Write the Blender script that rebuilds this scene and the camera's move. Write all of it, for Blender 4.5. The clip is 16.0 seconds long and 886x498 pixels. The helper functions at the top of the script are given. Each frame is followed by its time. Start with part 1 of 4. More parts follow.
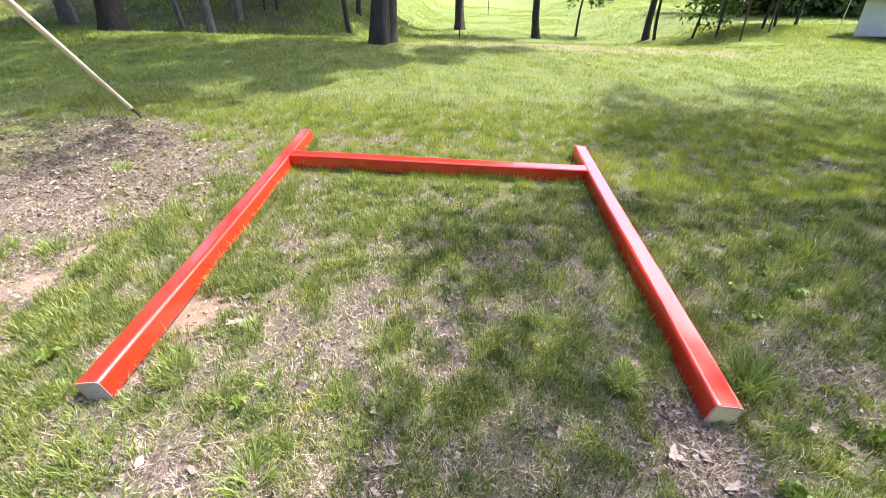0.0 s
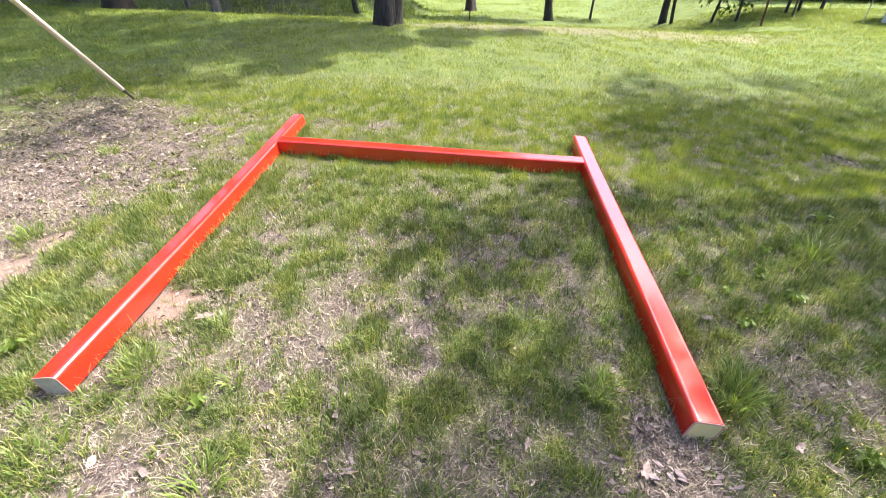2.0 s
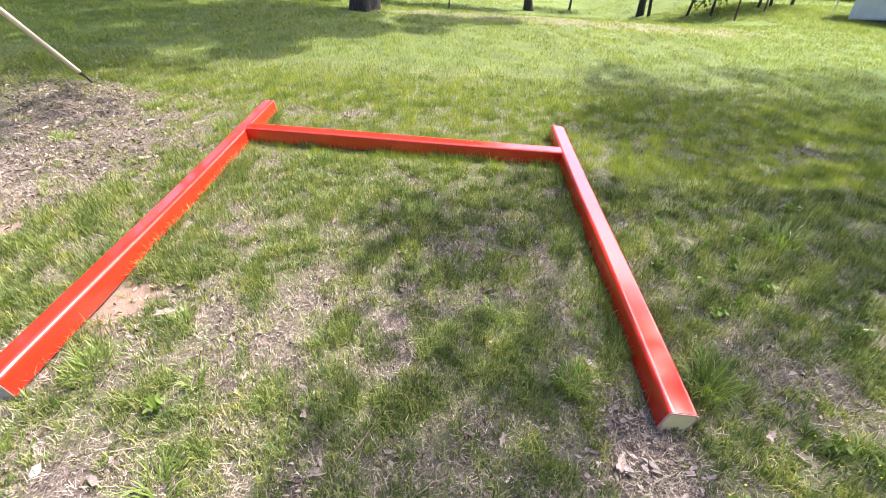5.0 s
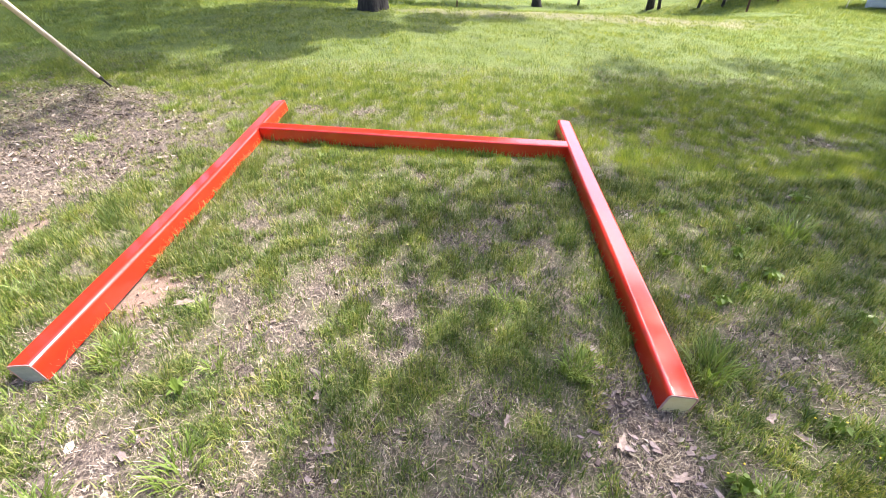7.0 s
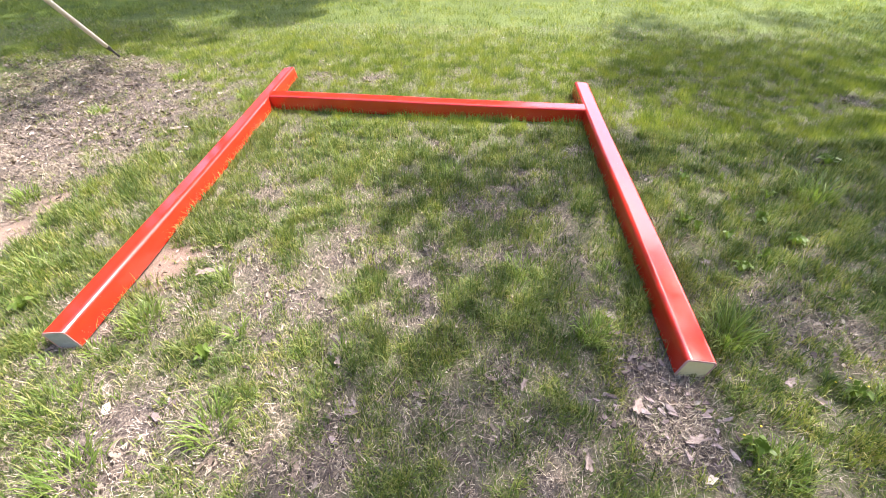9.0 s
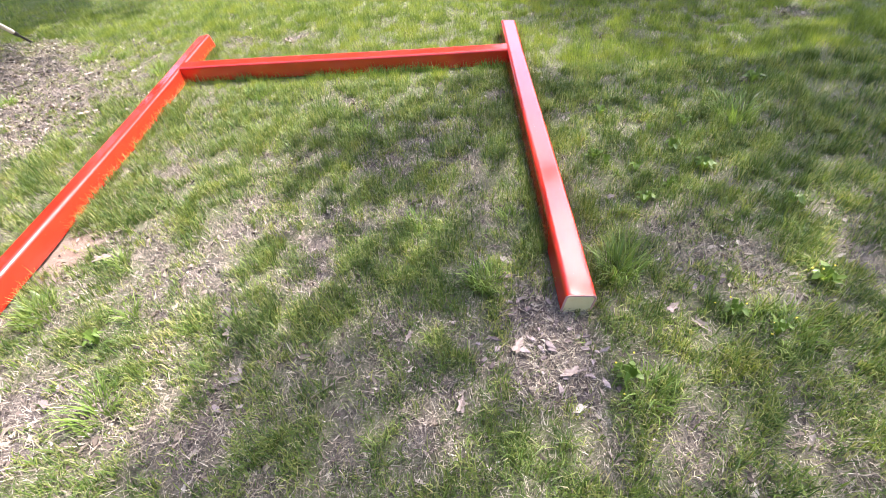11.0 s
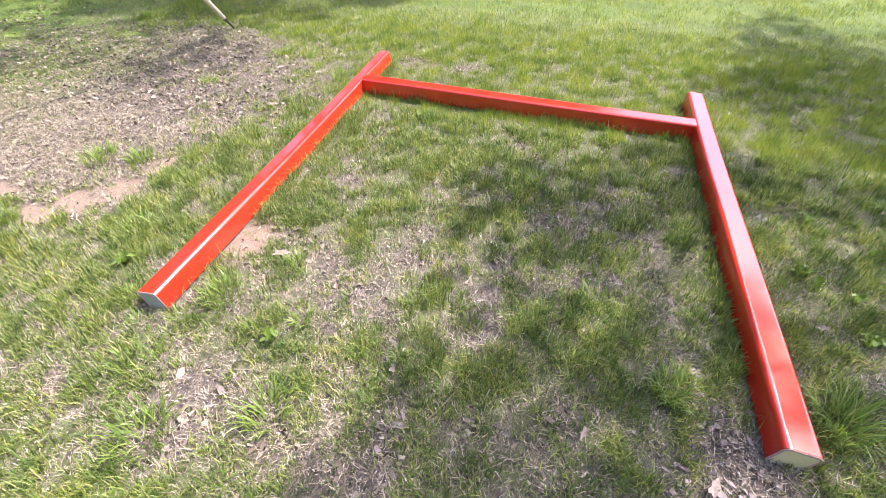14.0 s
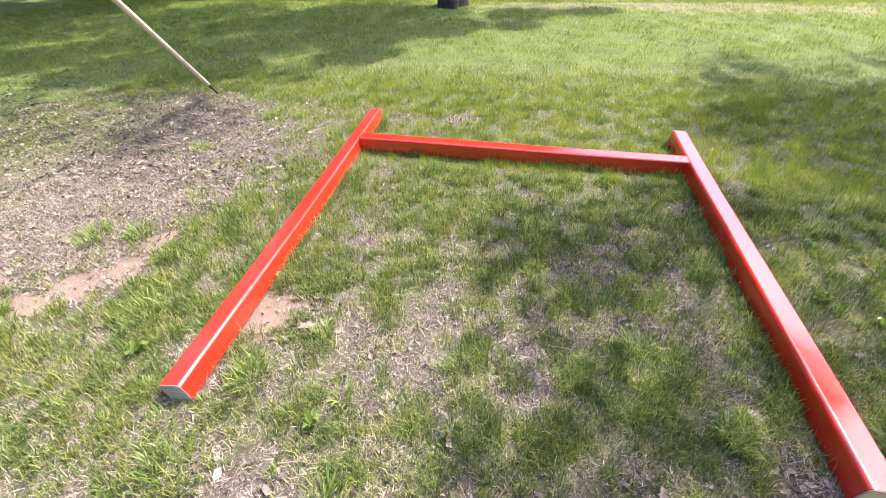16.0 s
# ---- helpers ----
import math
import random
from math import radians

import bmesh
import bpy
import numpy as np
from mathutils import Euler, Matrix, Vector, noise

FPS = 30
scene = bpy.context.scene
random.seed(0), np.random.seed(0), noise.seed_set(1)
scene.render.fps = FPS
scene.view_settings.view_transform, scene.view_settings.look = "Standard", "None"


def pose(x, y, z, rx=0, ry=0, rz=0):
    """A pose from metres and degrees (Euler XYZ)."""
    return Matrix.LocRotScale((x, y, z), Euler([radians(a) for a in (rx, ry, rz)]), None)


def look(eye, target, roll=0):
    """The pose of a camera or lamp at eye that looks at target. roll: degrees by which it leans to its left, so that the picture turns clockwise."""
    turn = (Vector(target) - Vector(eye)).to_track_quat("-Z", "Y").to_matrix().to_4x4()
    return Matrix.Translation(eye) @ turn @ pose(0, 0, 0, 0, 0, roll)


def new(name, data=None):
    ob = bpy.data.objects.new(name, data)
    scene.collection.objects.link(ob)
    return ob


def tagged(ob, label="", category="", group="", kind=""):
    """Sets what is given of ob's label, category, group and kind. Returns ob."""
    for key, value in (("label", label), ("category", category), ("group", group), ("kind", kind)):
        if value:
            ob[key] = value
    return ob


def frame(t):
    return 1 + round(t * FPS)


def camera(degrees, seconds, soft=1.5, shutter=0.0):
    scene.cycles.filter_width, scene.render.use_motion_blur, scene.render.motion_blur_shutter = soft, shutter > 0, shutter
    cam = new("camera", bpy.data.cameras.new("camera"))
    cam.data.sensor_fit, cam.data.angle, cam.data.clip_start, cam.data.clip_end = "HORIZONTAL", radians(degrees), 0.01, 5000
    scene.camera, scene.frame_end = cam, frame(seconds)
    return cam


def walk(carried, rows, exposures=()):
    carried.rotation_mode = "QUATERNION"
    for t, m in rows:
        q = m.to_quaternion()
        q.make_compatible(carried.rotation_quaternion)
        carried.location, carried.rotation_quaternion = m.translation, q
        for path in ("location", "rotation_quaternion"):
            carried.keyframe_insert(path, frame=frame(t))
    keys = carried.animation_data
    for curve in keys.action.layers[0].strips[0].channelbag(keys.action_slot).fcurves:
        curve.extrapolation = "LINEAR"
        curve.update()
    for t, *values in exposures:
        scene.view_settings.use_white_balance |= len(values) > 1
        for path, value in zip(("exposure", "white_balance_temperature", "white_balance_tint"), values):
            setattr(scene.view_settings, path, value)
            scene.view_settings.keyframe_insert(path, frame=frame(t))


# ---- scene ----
cam = camera(94.6, 16.0, soft=0.85)
PATH = [
    (0, (1.379, -3.192, 0.868), (1.271, -1.399, -0.012), 0.1),
    (0.5, (1.484, -3.126, 0.897), (1.363, -1.344, -0.003), -0.3),
    (1, (1.527, -3.103, 0.886), (1.39, -1.33, -0.029), -0.2),
    (1.5, (1.517, -3.098, 0.888), (1.374, -1.332, -0.039), 0.3),
    (2, (1.517, -3.081, 0.877), (1.369, -1.323, -0.067), 0.7),
    (2.5, (1.536, -3.06, 0.879), (1.39, -1.311, -0.079), 0.9),
    (3, (1.542, -3.04, 0.868), (1.402, -1.296, -0.1), 1.1),
    (3.5, (1.533, -3.029, 0.853), (1.41, -1.287, -0.121), 1.3),
    (4, (1.538, -3.018, 0.851), (1.445, -1.275, -0.127), 1.7),
    (4.5, (1.538, -3.016, 0.853), (1.476, -1.272, -0.124), 1.9),
    (4.7, (1.539, -3.02, 0.851), (1.485, -1.276, -0.127), 2.0),
    (6.8, (1.57, -3.09, 0.851), (1.482, -1.349, -0.129), 0.7),
    (7, (1.566, -3.095, 0.848), (1.461, -1.357, -0.137), 0.6),
    (7.5, (1.552, -3.101, 0.853), (1.409, -1.371, -0.141), 0.5),
    (8, (1.536, -3.101, 0.852), (1.365, -1.386, -0.162), 0.3),
    (8.5, (1.533, -3.101, 0.851), (1.359, -1.41, -0.202), -0.1),
    (9, (1.55, -3.095, 0.835), (1.392, -1.438, -0.275), -1.0),
    (9.5, (1.563, -3.104, 0.837), (1.429, -1.495, -0.344), -2.6),
    (10, (1.724, -3.093, 0.801), (1.617, -1.535, -0.449), -4.7),
    (10.2, (1.879, -3.063, 0.755), (1.771, -1.525, -0.518), -5.8),
    (12.3, (2.024, -3.064, 0.824), (1.759, -1.473, -0.358), -3.4),
    (12.5, (1.941, -3.091, 0.828), (1.646, -1.494, -0.34), -2.1),
    (13, (1.714, -3.164, 0.826), (1.352, -1.575, -0.333), 0.4),
    (13.5, (1.571, -3.14, 0.828), (1.152, -1.573, -0.342), 1.4),
    (14, (1.493, -2.972, 0.887), (1.037, -1.415, -0.282), 1.1),
    (14.5, (1.465, -2.933, 0.922), (0.998, -1.358, -0.219), 0.3),
    (15, (1.383, -2.941, 0.942), (0.936, -1.33, -0.156), -0.7),
    (15.5, (1.299, -2.959, 0.952), (0.893, -1.308, -0.1), -1.2),
    (16, (1.234, -2.96, 0.951), (0.87, -1.276, -0.064), -1.4),
]
walk(cam, [(t, look(eye, target, roll)) for t, eye, target, roll in PATH], exposures=[(0, 1.84, 6180, 20), (9.5, 1.82, 6150, 20), (10.2, 1.87, 6050, 20), (12.4, 2.02, 5760, 16), (13.3, 1.93, 5850, 18), (14.2, 1.77, 6000, 21), (16, 1.74, 6050, 22)])

# ---- light ----
SUN_AZ = radians(60)       # measured from +y towards +x
SUN_EL = radians(57)
SUN_DIR = Vector((math.sin(SUN_AZ) * math.cos(SUN_EL), math.cos(SUN_AZ) * math.cos(SUN_EL), math.sin(SUN_EL)))
world = bpy.data.worlds.new("sky_world")
scene.world = world
world.use_nodes = True
wn = world.node_tree.nodes
wn.clear()
sky = wn.new("ShaderNodeTexSky")
sky.sky_type = "NISHITA"
sky.sun_disc = False
sky.sun_elevation = SUN_EL
sky.sun_rotation = SUN_AZ
sky.dust_density = 4.0
sky.air_density = 1.2
bg = wn.new("ShaderNodeBackground")
bg.inputs[1].default_value = 0.15
wo = wn.new("ShaderNodeOutputWorld")
world.node_tree.links.new(sky.outputs[0], bg.inputs[0])
world.node_tree.links.new(bg.outputs[0], wo.inputs[0])
sun = new("sun", bpy.data.lights.new("sun", "SUN"))
sun.data.energy = 3.8
sun.data.angle = radians(0.7)
sun.data.color = (1.0, 0.94, 0.80)
sun.matrix_world = look(SUN_DIR * 60, (0, 0, 0))


# ---- materials ----
class Nodes:
    """A small builder for one node material."""

    def __init__(self, name):
        self.mat = bpy.data.materials.new(name)
        self.mat.use_nodes = True
        self.tree = self.mat.node_tree
        self.bsdf = self.tree.nodes["Principled BSDF"]
        self.out = self.tree.nodes["Material Output"]

    def add(self, kind, **values):
        n = self.tree.nodes.new(kind)
        for key, value in values.items():
            n.inputs[key.replace("_", " ")].default_value = value
        return n

    def link(self, a, b):
        self.tree.links.new(a, b)

    def coords(self, scale=(1, 1, 1)):
        c = self.add("ShaderNodeTexCoord")
        m = self.add("ShaderNodeMapping", Scale=scale)
        self.link(c.outputs["Object"], m.inputs["Vector"])
        return m.outputs[0]

    def noise(self, scale, detail=4.0, rough=0.6, vec=None):
        n = self.add("ShaderNodeTexNoise", Scale=scale, Detail=detail, Roughness=rough)
        if vec is not None:
            self.link(vec, n.inputs["Vector"])
        return n.outputs["Fac"]

    def ramp(self, fac, stops):
        r = self.add("ShaderNodeValToRGB")
        e = r.color_ramp.elements
        while len(e) < len(stops):
            e.new(0.5)
        for k, (p, c) in enumerate(stops):
            e[k].position = p
            e[k].color = (*c, 1) if len(c) == 3 else c
        self.link(fac, r.inputs[0])
        return r.outputs[0]

    def mix(self, fac, a, b, blend="MIX"):
        m = self.tree.nodes.new("ShaderNodeMix")
        m.data_type = "RGBA"
        m.blend_type = blend
        for sock, v in ((m.inputs[0], fac), (m.inputs[6], a), (m.inputs[7], b)):
            if isinstance(v, (int, float)):
                sock.default_value = v
            elif isinstance(v, tuple):
                sock.default_value = (*v, 1)
            else:
                self.link(v, sock)
        return m.outputs[2]

    def bump(self, height, strength=0.3, distance=0.01):
        b = self.add("ShaderNodeBump", Strength=strength, Distance=distance)
        self.link(height, b.inputs["Height"])
        self.link(b.outputs[0], self.bsdf.inputs["Normal"])

    def color(self, c):
        self.link(c, self.bsdf.inputs["Base Color"])

    def attr(self, name):
        a = self.tree.nodes.new("ShaderNodeAttribute")
        a.attribute_name = name
        return a.outputs["Fac"]

    def island(self):
        return self.tree.nodes.new("ShaderNodeNewGeometry").outputs["Random Per Island"]

    def set(self, **values):
        for key, value in values.items():
            self.bsdf.inputs[key.replace("_", " ")].default_value = value
        return self.mat

    def translucent(self, color, amount):
        t = self.add("ShaderNodeBsdfTranslucent")
        self.link(color, t.inputs[0])
        m = self.add("ShaderNodeMixShader", Fac=amount)
        self.link(self.bsdf.outputs[0], m.inputs[1])
        self.link(t.outputs[0], m.inputs[2])
        self.link(m.outputs[0], self.out.inputs[0])


def mat_blades(name, stops, rough=0.5, trans=0.35, patch=0.0):
    n = Nodes(name)
    base = n.ramp(n.island(), stops)
    v = n.coords()
    big = n.noise(0.9, 3, 0.6, v)
    c = n.mix(big, base, n.mix(0.45, base, (0.9, 1.0, 0.45), "MULTIPLY"))
    if patch:
        lush = n.ramp(n.noise(5.5, 4, 0.65, v), [(0.38, (0.52, 0.62, 0.55)), (0.52, (1, 1, 1)), (0.68, (1.30, 1.14, 0.85))])
        c = n.mix(patch, c, n.mix(1.0, c, lush, "MULTIPLY"))
    n.color(c)
    n.translucent(n.mix(1.0, c, (1.25, 1.3, 0.75), "MULTIPLY"), trans)
    return n.set(Roughness=rough)


M_GRASS = mat_blades("grass_blades", [(0.0, (0.06, 0.10, 0.022)), (0.35, (0.13, 0.19, 0.036)), (0.7, (0.23, 0.275, 0.068)), (0.92, (0.33, 0.32, 0.12)), (1.0, (0.44, 0.385, 0.26))], 0.5, 0.35, 0.7)
M_LAWN = mat_blades("lawn_blades", [(0.0, (0.08, 0.125, 0.018)), (0.4, (0.19, 0.25, 0.036)), (0.85, (0.31, 0.355, 0.065)), (1.0, (0.42, 0.41, 0.16))], 0.5, 0.35, 0.9)
M_COARSE = mat_blades("coarse_blades", [(0.0, (0.11, 0.175, 0.034)), (0.6, (0.21, 0.285, 0.062)), (1.0, (0.34, 0.40, 0.14))], 0.40, 0.42)
M_STRAW = mat_blades("dry_straw", [(0.0, (0.030, 0.023, 0.020)), (0.3, (0.165, 0.124, 0.105)), (0.7, (0.44, 0.352, 0.305)), (1.0, (0.70, 0.61, 0.54))], 0.7, 0.15)
M_DRYLEAF = mat_blades("dry_leaf", [(0.0, (0.035, 0.026, 0.023)), (0.35, (0.13, 0.092, 0.081)), (0.75, (0.30, 0.232, 0.208)), (1.0, (0.54, 0.46, 0.43))], 0.65, 0.12)
M_LEAF = mat_blades("tree_leaves", [(0.0, (0.035, 0.065, 0.015)), (0.6, (0.06, 0.11, 0.022)), (1.0, (0.10, 0.16, 0.035))], 0.45, 0.4)
M_SCRUB = mat_blades("scrub_leaves", [(0.0, (0.03, 0.055, 0.018)), (0.6, (0.07, 0.115, 0.035)), (1.0, (0.13, 0.18, 0.06))], 0.5, 0.35)
M_FARLEAF = mat_blades("far_leaves", [(0.0, (0.02, 0.04, 0.014)), (0.6, (0.04, 0.075, 0.02)), (1.0, (0.07, 0.11, 0.03))], 0.6, 0.25)


def mat_ground():
    n = Nodes("lawn_soil")
    v = n.coords()
    fine = n.noise(60, 6, 0.75, v)
    mid = n.noise(9, 5, 0.65, v)
    big = n.noise(0.6, 4, 0.6, v)
    soil = n.ramp(fine, [(0.30, (0.022, 0.017, 0.015)), (0.5, (0.10, 0.076, 0.064)), (0.72, (0.25, 0.195, 0.168))])
    wob = n.noise(14, 3, 0.6, v)
    fibres = None
    for stretch in ((420, 38, 1), (36, 400, 1), (300, 120, 1)):
        f = n.add("ShaderNodeTexNoise", Scale=1.0, Detail=2.0, Roughness=0.6, Distortion=0.6)
        n.link(n.coords(stretch), f.inputs["Vector"])
        f = n.ramp(f.outputs["Fac"], [(0.55, (0, 0, 0)), (0.64, (1, 1, 1))])
        fibres = f if fibres is None else n.mix(1.0, fibres, f, "LIGHTEN")
    thatch = n.ramp(wob, [(0.3, (0.13, 0.10, 0.083)), (0.55, (0.25, 0.205, 0.172)), (0.75, (0.40, 0.345, 0.30))])
    soil = n.mix(fibres, soil, thatch)
    sand = n.ramp(mid, [(0.3, (0.29, 0.20, 0.145)), (0.7, (0.38, 0.275, 0.205))])
    sand = n.mix(n.ramp(fine, [(0.35, (0, 0, 0)), (0.75, (1, 1, 1))]), sand, (0.27, 0.19, 0.135))
    turf = n.mix(n.mix(0.6, (0, 0, 0), fibres), n.ramp(fine, [(0.25, (0.055, 0.06, 0.02)), (0.55, (0.11, 0.13, 0.035)), (0.8, (0.22, 0.20, 0.09))]), thatch)
    base = n.mix(n.ramp(n.attr("cover"), [(0.2, (0, 0, 0)), (0.8, (1, 1, 1))]), soil, turf)
    base = n.mix(n.mix(0.85, (0, 0, 0), n.attr("sand")), base, sand)
    meadow = n.ramp(n.noise(2.2, 6, 0.7, v), [(0.25, (0.06, 0.10, 0.014)), (0.5, (0.12, 0.18, 0.024)), (0.75, (0.19, 0.24, 0.04))])
    meadow = n.mix(n.ramp(big, [(0.4, (0, 0, 0)), (0.65, (1, 1, 1))]), meadow, n.mix(0.6, meadow, (1.0, 0.95, 0.6), "MULTIPLY"))
    dry = n.ramp(fine, [(0.3, (0.20, 0.15, 0.10)), (0.7, (0.36, 0.29, 0.20))])
    meadow = n.mix(n.attr("dry"), meadow, dry)
    c = n.mix(n.attr("far"), base, meadow)
    # Dark green-brown ground tint with the hollow's tree shade painted into the colour.
    shaded_litter = n.ramp(fine, [(0.3, (0.03, 0.035, 0.012)), (0.7, (0.09, 0.085, 0.035))])
    n.color(n.mix(n.attr("woods"), c, shaded_litter))
    n.bump(n.mix(0.5, fine, fibres), 0.7, 0.02)
    return n.set(Roughness=0.95)


def mat_red():
    n = Nodes("red_gloss_paint")
    v = n.coords()
    c = n.ramp(n.noise(3, 5, 0.6, v), [(0.3, (0.56, 0.022, 0.008)), (0.7, (0.64, 0.030, 0.011))])
    scuff = n.ramp(n.noise(75, 3, 0.7, v), [(0.70, (0, 0, 0)), (0.76, (1, 1, 1))])
    n.color(n.mix(n.mix(0.35, (0, 0, 0), scuff), c, (0.75, 0.30, 0.24)))
    n.link(n.ramp(n.noise(14, 4, 0.6, v), [(0.3, (0.14, 0.14, 0.14)), (0.7, (0.25, 0.25, 0.25))]), n.bsdf.inputs["Roughness"])
    n.bump(n.noise(6, 2, 0.5, v), 0.05, 0.01)
    return n.set(IOR=1.5, Specular_IOR_Level=0.5, Coat_Weight=0.7, Coat_Roughness=0.09, Coat_IOR=1.6)


def mat_plain(name, a, b, scale, rough, bump=0.2, stretch=(1, 1, 1), metallic=0.0):
    n = Nodes(name)
    v = n.coords(stretch)
    f = n.noise(scale, 6, 0.65, v)
    n.color(n.ramp(f, [(0.3, a), (0.7, b)]))
    n.bump(f, bump, 0.01)
    return n.set(Roughness=rough, Metallic=metallic)


def mat_chip():
    n = Nodes("pale_bark_flake")
    v = n.coords()
    info = n.tree.nodes.new("ShaderNodeObjectInfo")
    tone = n.ramp(info.outputs["Random"], [(0.0, (0.12, 0.09, 0.08)), (0.5, (0.24, 0.19, 0.175)), (1.0, (0.42, 0.35, 0.33))])
    f = n.noise(90, 5, 0.7, v)
    n.color(n.mix(n.ramp(f, [(0.35, (0, 0, 0)), (0.7, (1, 1, 1))]), n.mix(1.0, tone, (0.62, 0.58, 0.56), "MULTIPLY"), tone))
    n.bump(f, 0.5, 0.004)
    return n.set(Roughness=0.9)


def mat_bark(name, dark, light):
    n = Nodes(name)
    v = n.coords((1, 1, 0.16))
    f = n.noise(22, 6, 0.7, v)
    g = n.noise(3, 4, 0.6, n.coords())
    c = n.ramp(f, [(0.3, dark), (0.62, light)])
    n.color(n.mix(n.ramp(g, [(0.4, (0, 0, 0)), (0.7, (1, 1, 1))]), c, n.mix(0.5, c, (0.75, 0.8, 0.7), "MULTIPLY")))
    n.bump(f, 0.9, 0.03)
    return n.set(Roughness=0.95)


M_GROUND = mat_ground()
M_RED = mat_red()
M_RIM = mat_plain("sleeve_edge", (0.60, 0.30, 0.25), (0.74, 0.46, 0.40), 40, 0.5)
M_CORE = mat_plain("cream_wood_core", (0.84, 0.72, 0.36), (0.90, 0.81, 0.48), 30, 0.75, 0.2, (1, 6, 1))
M_CORE_GREY = mat_plain("weathered_core", (0.40, 0.40, 0.37), (0.58, 0.57, 0.53), 30, 0.8, 0.2, (1, 6, 1))
M_BARK = mat_bark("dark_bark", (0.010, 0.0085, 0.007), (0.060, 0.052, 0.045))
M_BARK_GREY = mat_bark("grey_bark", (0.05, 0.045, 0.041), (0.18, 0.165, 0.15))
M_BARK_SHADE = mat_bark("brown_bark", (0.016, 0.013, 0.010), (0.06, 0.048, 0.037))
M_GUARD = mat_plain("cream_plastic", (0.62, 0.56, 0.44), (0.74, 0.69, 0.57), 12, 0.45, 0.05)
M_STEEL = mat_plain("dull_steel", (0.06, 0.06, 0.06), (0.14, 0.13, 0.12), 60, 0.5, 0.2, (1, 1, 1), 0.8)
M_RUST = mat_plain("rusty_steel", (0.06, 0.025, 0.018), (0.13, 0.055, 0.04), 40, 0.8, 0.3)
M_WHITE = mat_plain("white_siding", (0.70, 0.71, 0.74), (0.80, 0.81, 0.83), 6, 0.55, 0.05)
M_ROOF = mat_plain("brown_shingle", (0.20, 0.15, 0.14), (0.34, 0.27, 0.25), 30, 0.9, 0.3)
M_TWIG = mat_plain("twig", (0.10, 0.075, 0.055), (0.22, 0.17, 0.13), 40, 0.9, 0.3)
M_OAK = mat_plain("oak_leaf", (0.15, 0.108, 0.088), (0.35, 0.28, 0.235), 60, 0.8, 0.2)
M_CHIP = mat_chip()
M_FLOWER = mat_plain("yellow_petal", (0.75, 0.55, 0.03), (0.85, 0.68, 0.05), 40, 0.6)


# ---- terrain ----
def lattice(ix, iy, seed):
    h = (ix.astype(np.int64) * 374761393 + iy.astype(np.int64) * 668265263 + seed * 974634623) & 0xFFFFFFFF
    h = ((h ^ (h >> 13)) * 1274126177) & 0xFFFFFFFF
    return ((h ^ (h >> 16)) & 0xFFFF) / 65535.0


def vnoise(x, y, seed=0):
    """Smooth value noise, 0 to 1, with a cell of one metre."""
    ix, iy = np.floor(x), np.floor(y)
    fx, fy = x - ix, y - iy
    fx, fy = fx * fx * (3 - 2 * fx), fy * fy * (3 - 2 * fy)
    a, b = lattice(ix, iy, seed), lattice(ix + 1, iy, seed)
    c, d = lattice(ix, iy + 1, seed), lattice(ix + 1, iy + 1, seed)
    return (a * (1 - fx) + b * fx) * (1 - fy) + (c * (1 - fx) + d * fx) * fy


def fbm(x, y, scale, seed=0):
    return 0.5 * vnoise(x * scale, y * scale, seed) + 0.3 * vnoise(x * scale * 2.1, y * scale * 2.1, seed + 7) + 0.2 * vnoise(x * scale * 4.3, y * scale * 4.3, seed + 13)


CREST_Y = [-400, -40, 0, 5.6, 6.3, 6.9, 7.6, 9, 11, 17, 50, 120, 400]
CREST_Z = [-20, -6.4, 0, 0.896, 1.0, 1.06, 1.05, 0.85, 0.85, 1.6, 5.6, 15, 32]
RISE_Y = [-400, -40, 0, 6, 9, 15, 25, 50, 120, 400]
RISE_Z = [-20, -6.4, 0, 0.96, 1.42, 2.1, 3.2, 6.3, 15, 32]


def smooth(a, b, v):
    k = np.clip((v - a) / (b - a), 0, 1)
    return k * k * (3 - 2 * k)


def land(x, y):
    """Height of the bare soil: a lawn that climbs to a crest, a hollow behind it and a hillside."""
    x, y = np.asarray(x, float), np.asarray(y, float)
    yy = np.where(y > 3, y - 0.1 * np.clip(x - 3, 0, 4) * np.clip((y - 3) / 3, 0, 1), y)
    k = smooth(6.0, 10.0, x)
    z = np.interp(yy, CREST_Y, CREST_Z) * (1 - k) + np.interp(y, RISE_Y, RISE_Z) * k
    z = z - 0.023 * np.clip(x, -12, 12) - 0.02
    z = z + smooth(-0.5, -5.0, x) * np.interp(y, [8.3, 10, 13, 17, 30, 60], [0, 0.35, 1.3, 2.2, 2.6, 3.0])
    z = z + (fbm(x, y, 2.5, 3) - 0.5) * 0.022
    far = smooth(12, 40, np.hypot(x, y))
    return z + far * (fbm(x, y, 0.08, 5) - 0.5) * 0.8


def spot(x, y, cx, cy, rx, ry, wob=0.35):
    out = np.zeros_like(x)
    near = (np.abs(x - cx) < rx * 1.6) & (np.abs(y - cy) < ry * 1.6)
    px, py = x[near], y[near]
    d = np.hypot((px - cx) / rx, (py - cy) / ry) + (fbm(px, py, 5.0 / max(rx, ry) ** 0.5, 21) - 0.5) * wob * 2
    out[near] = 1 - smooth(0.6, 1.25, d)
    return out


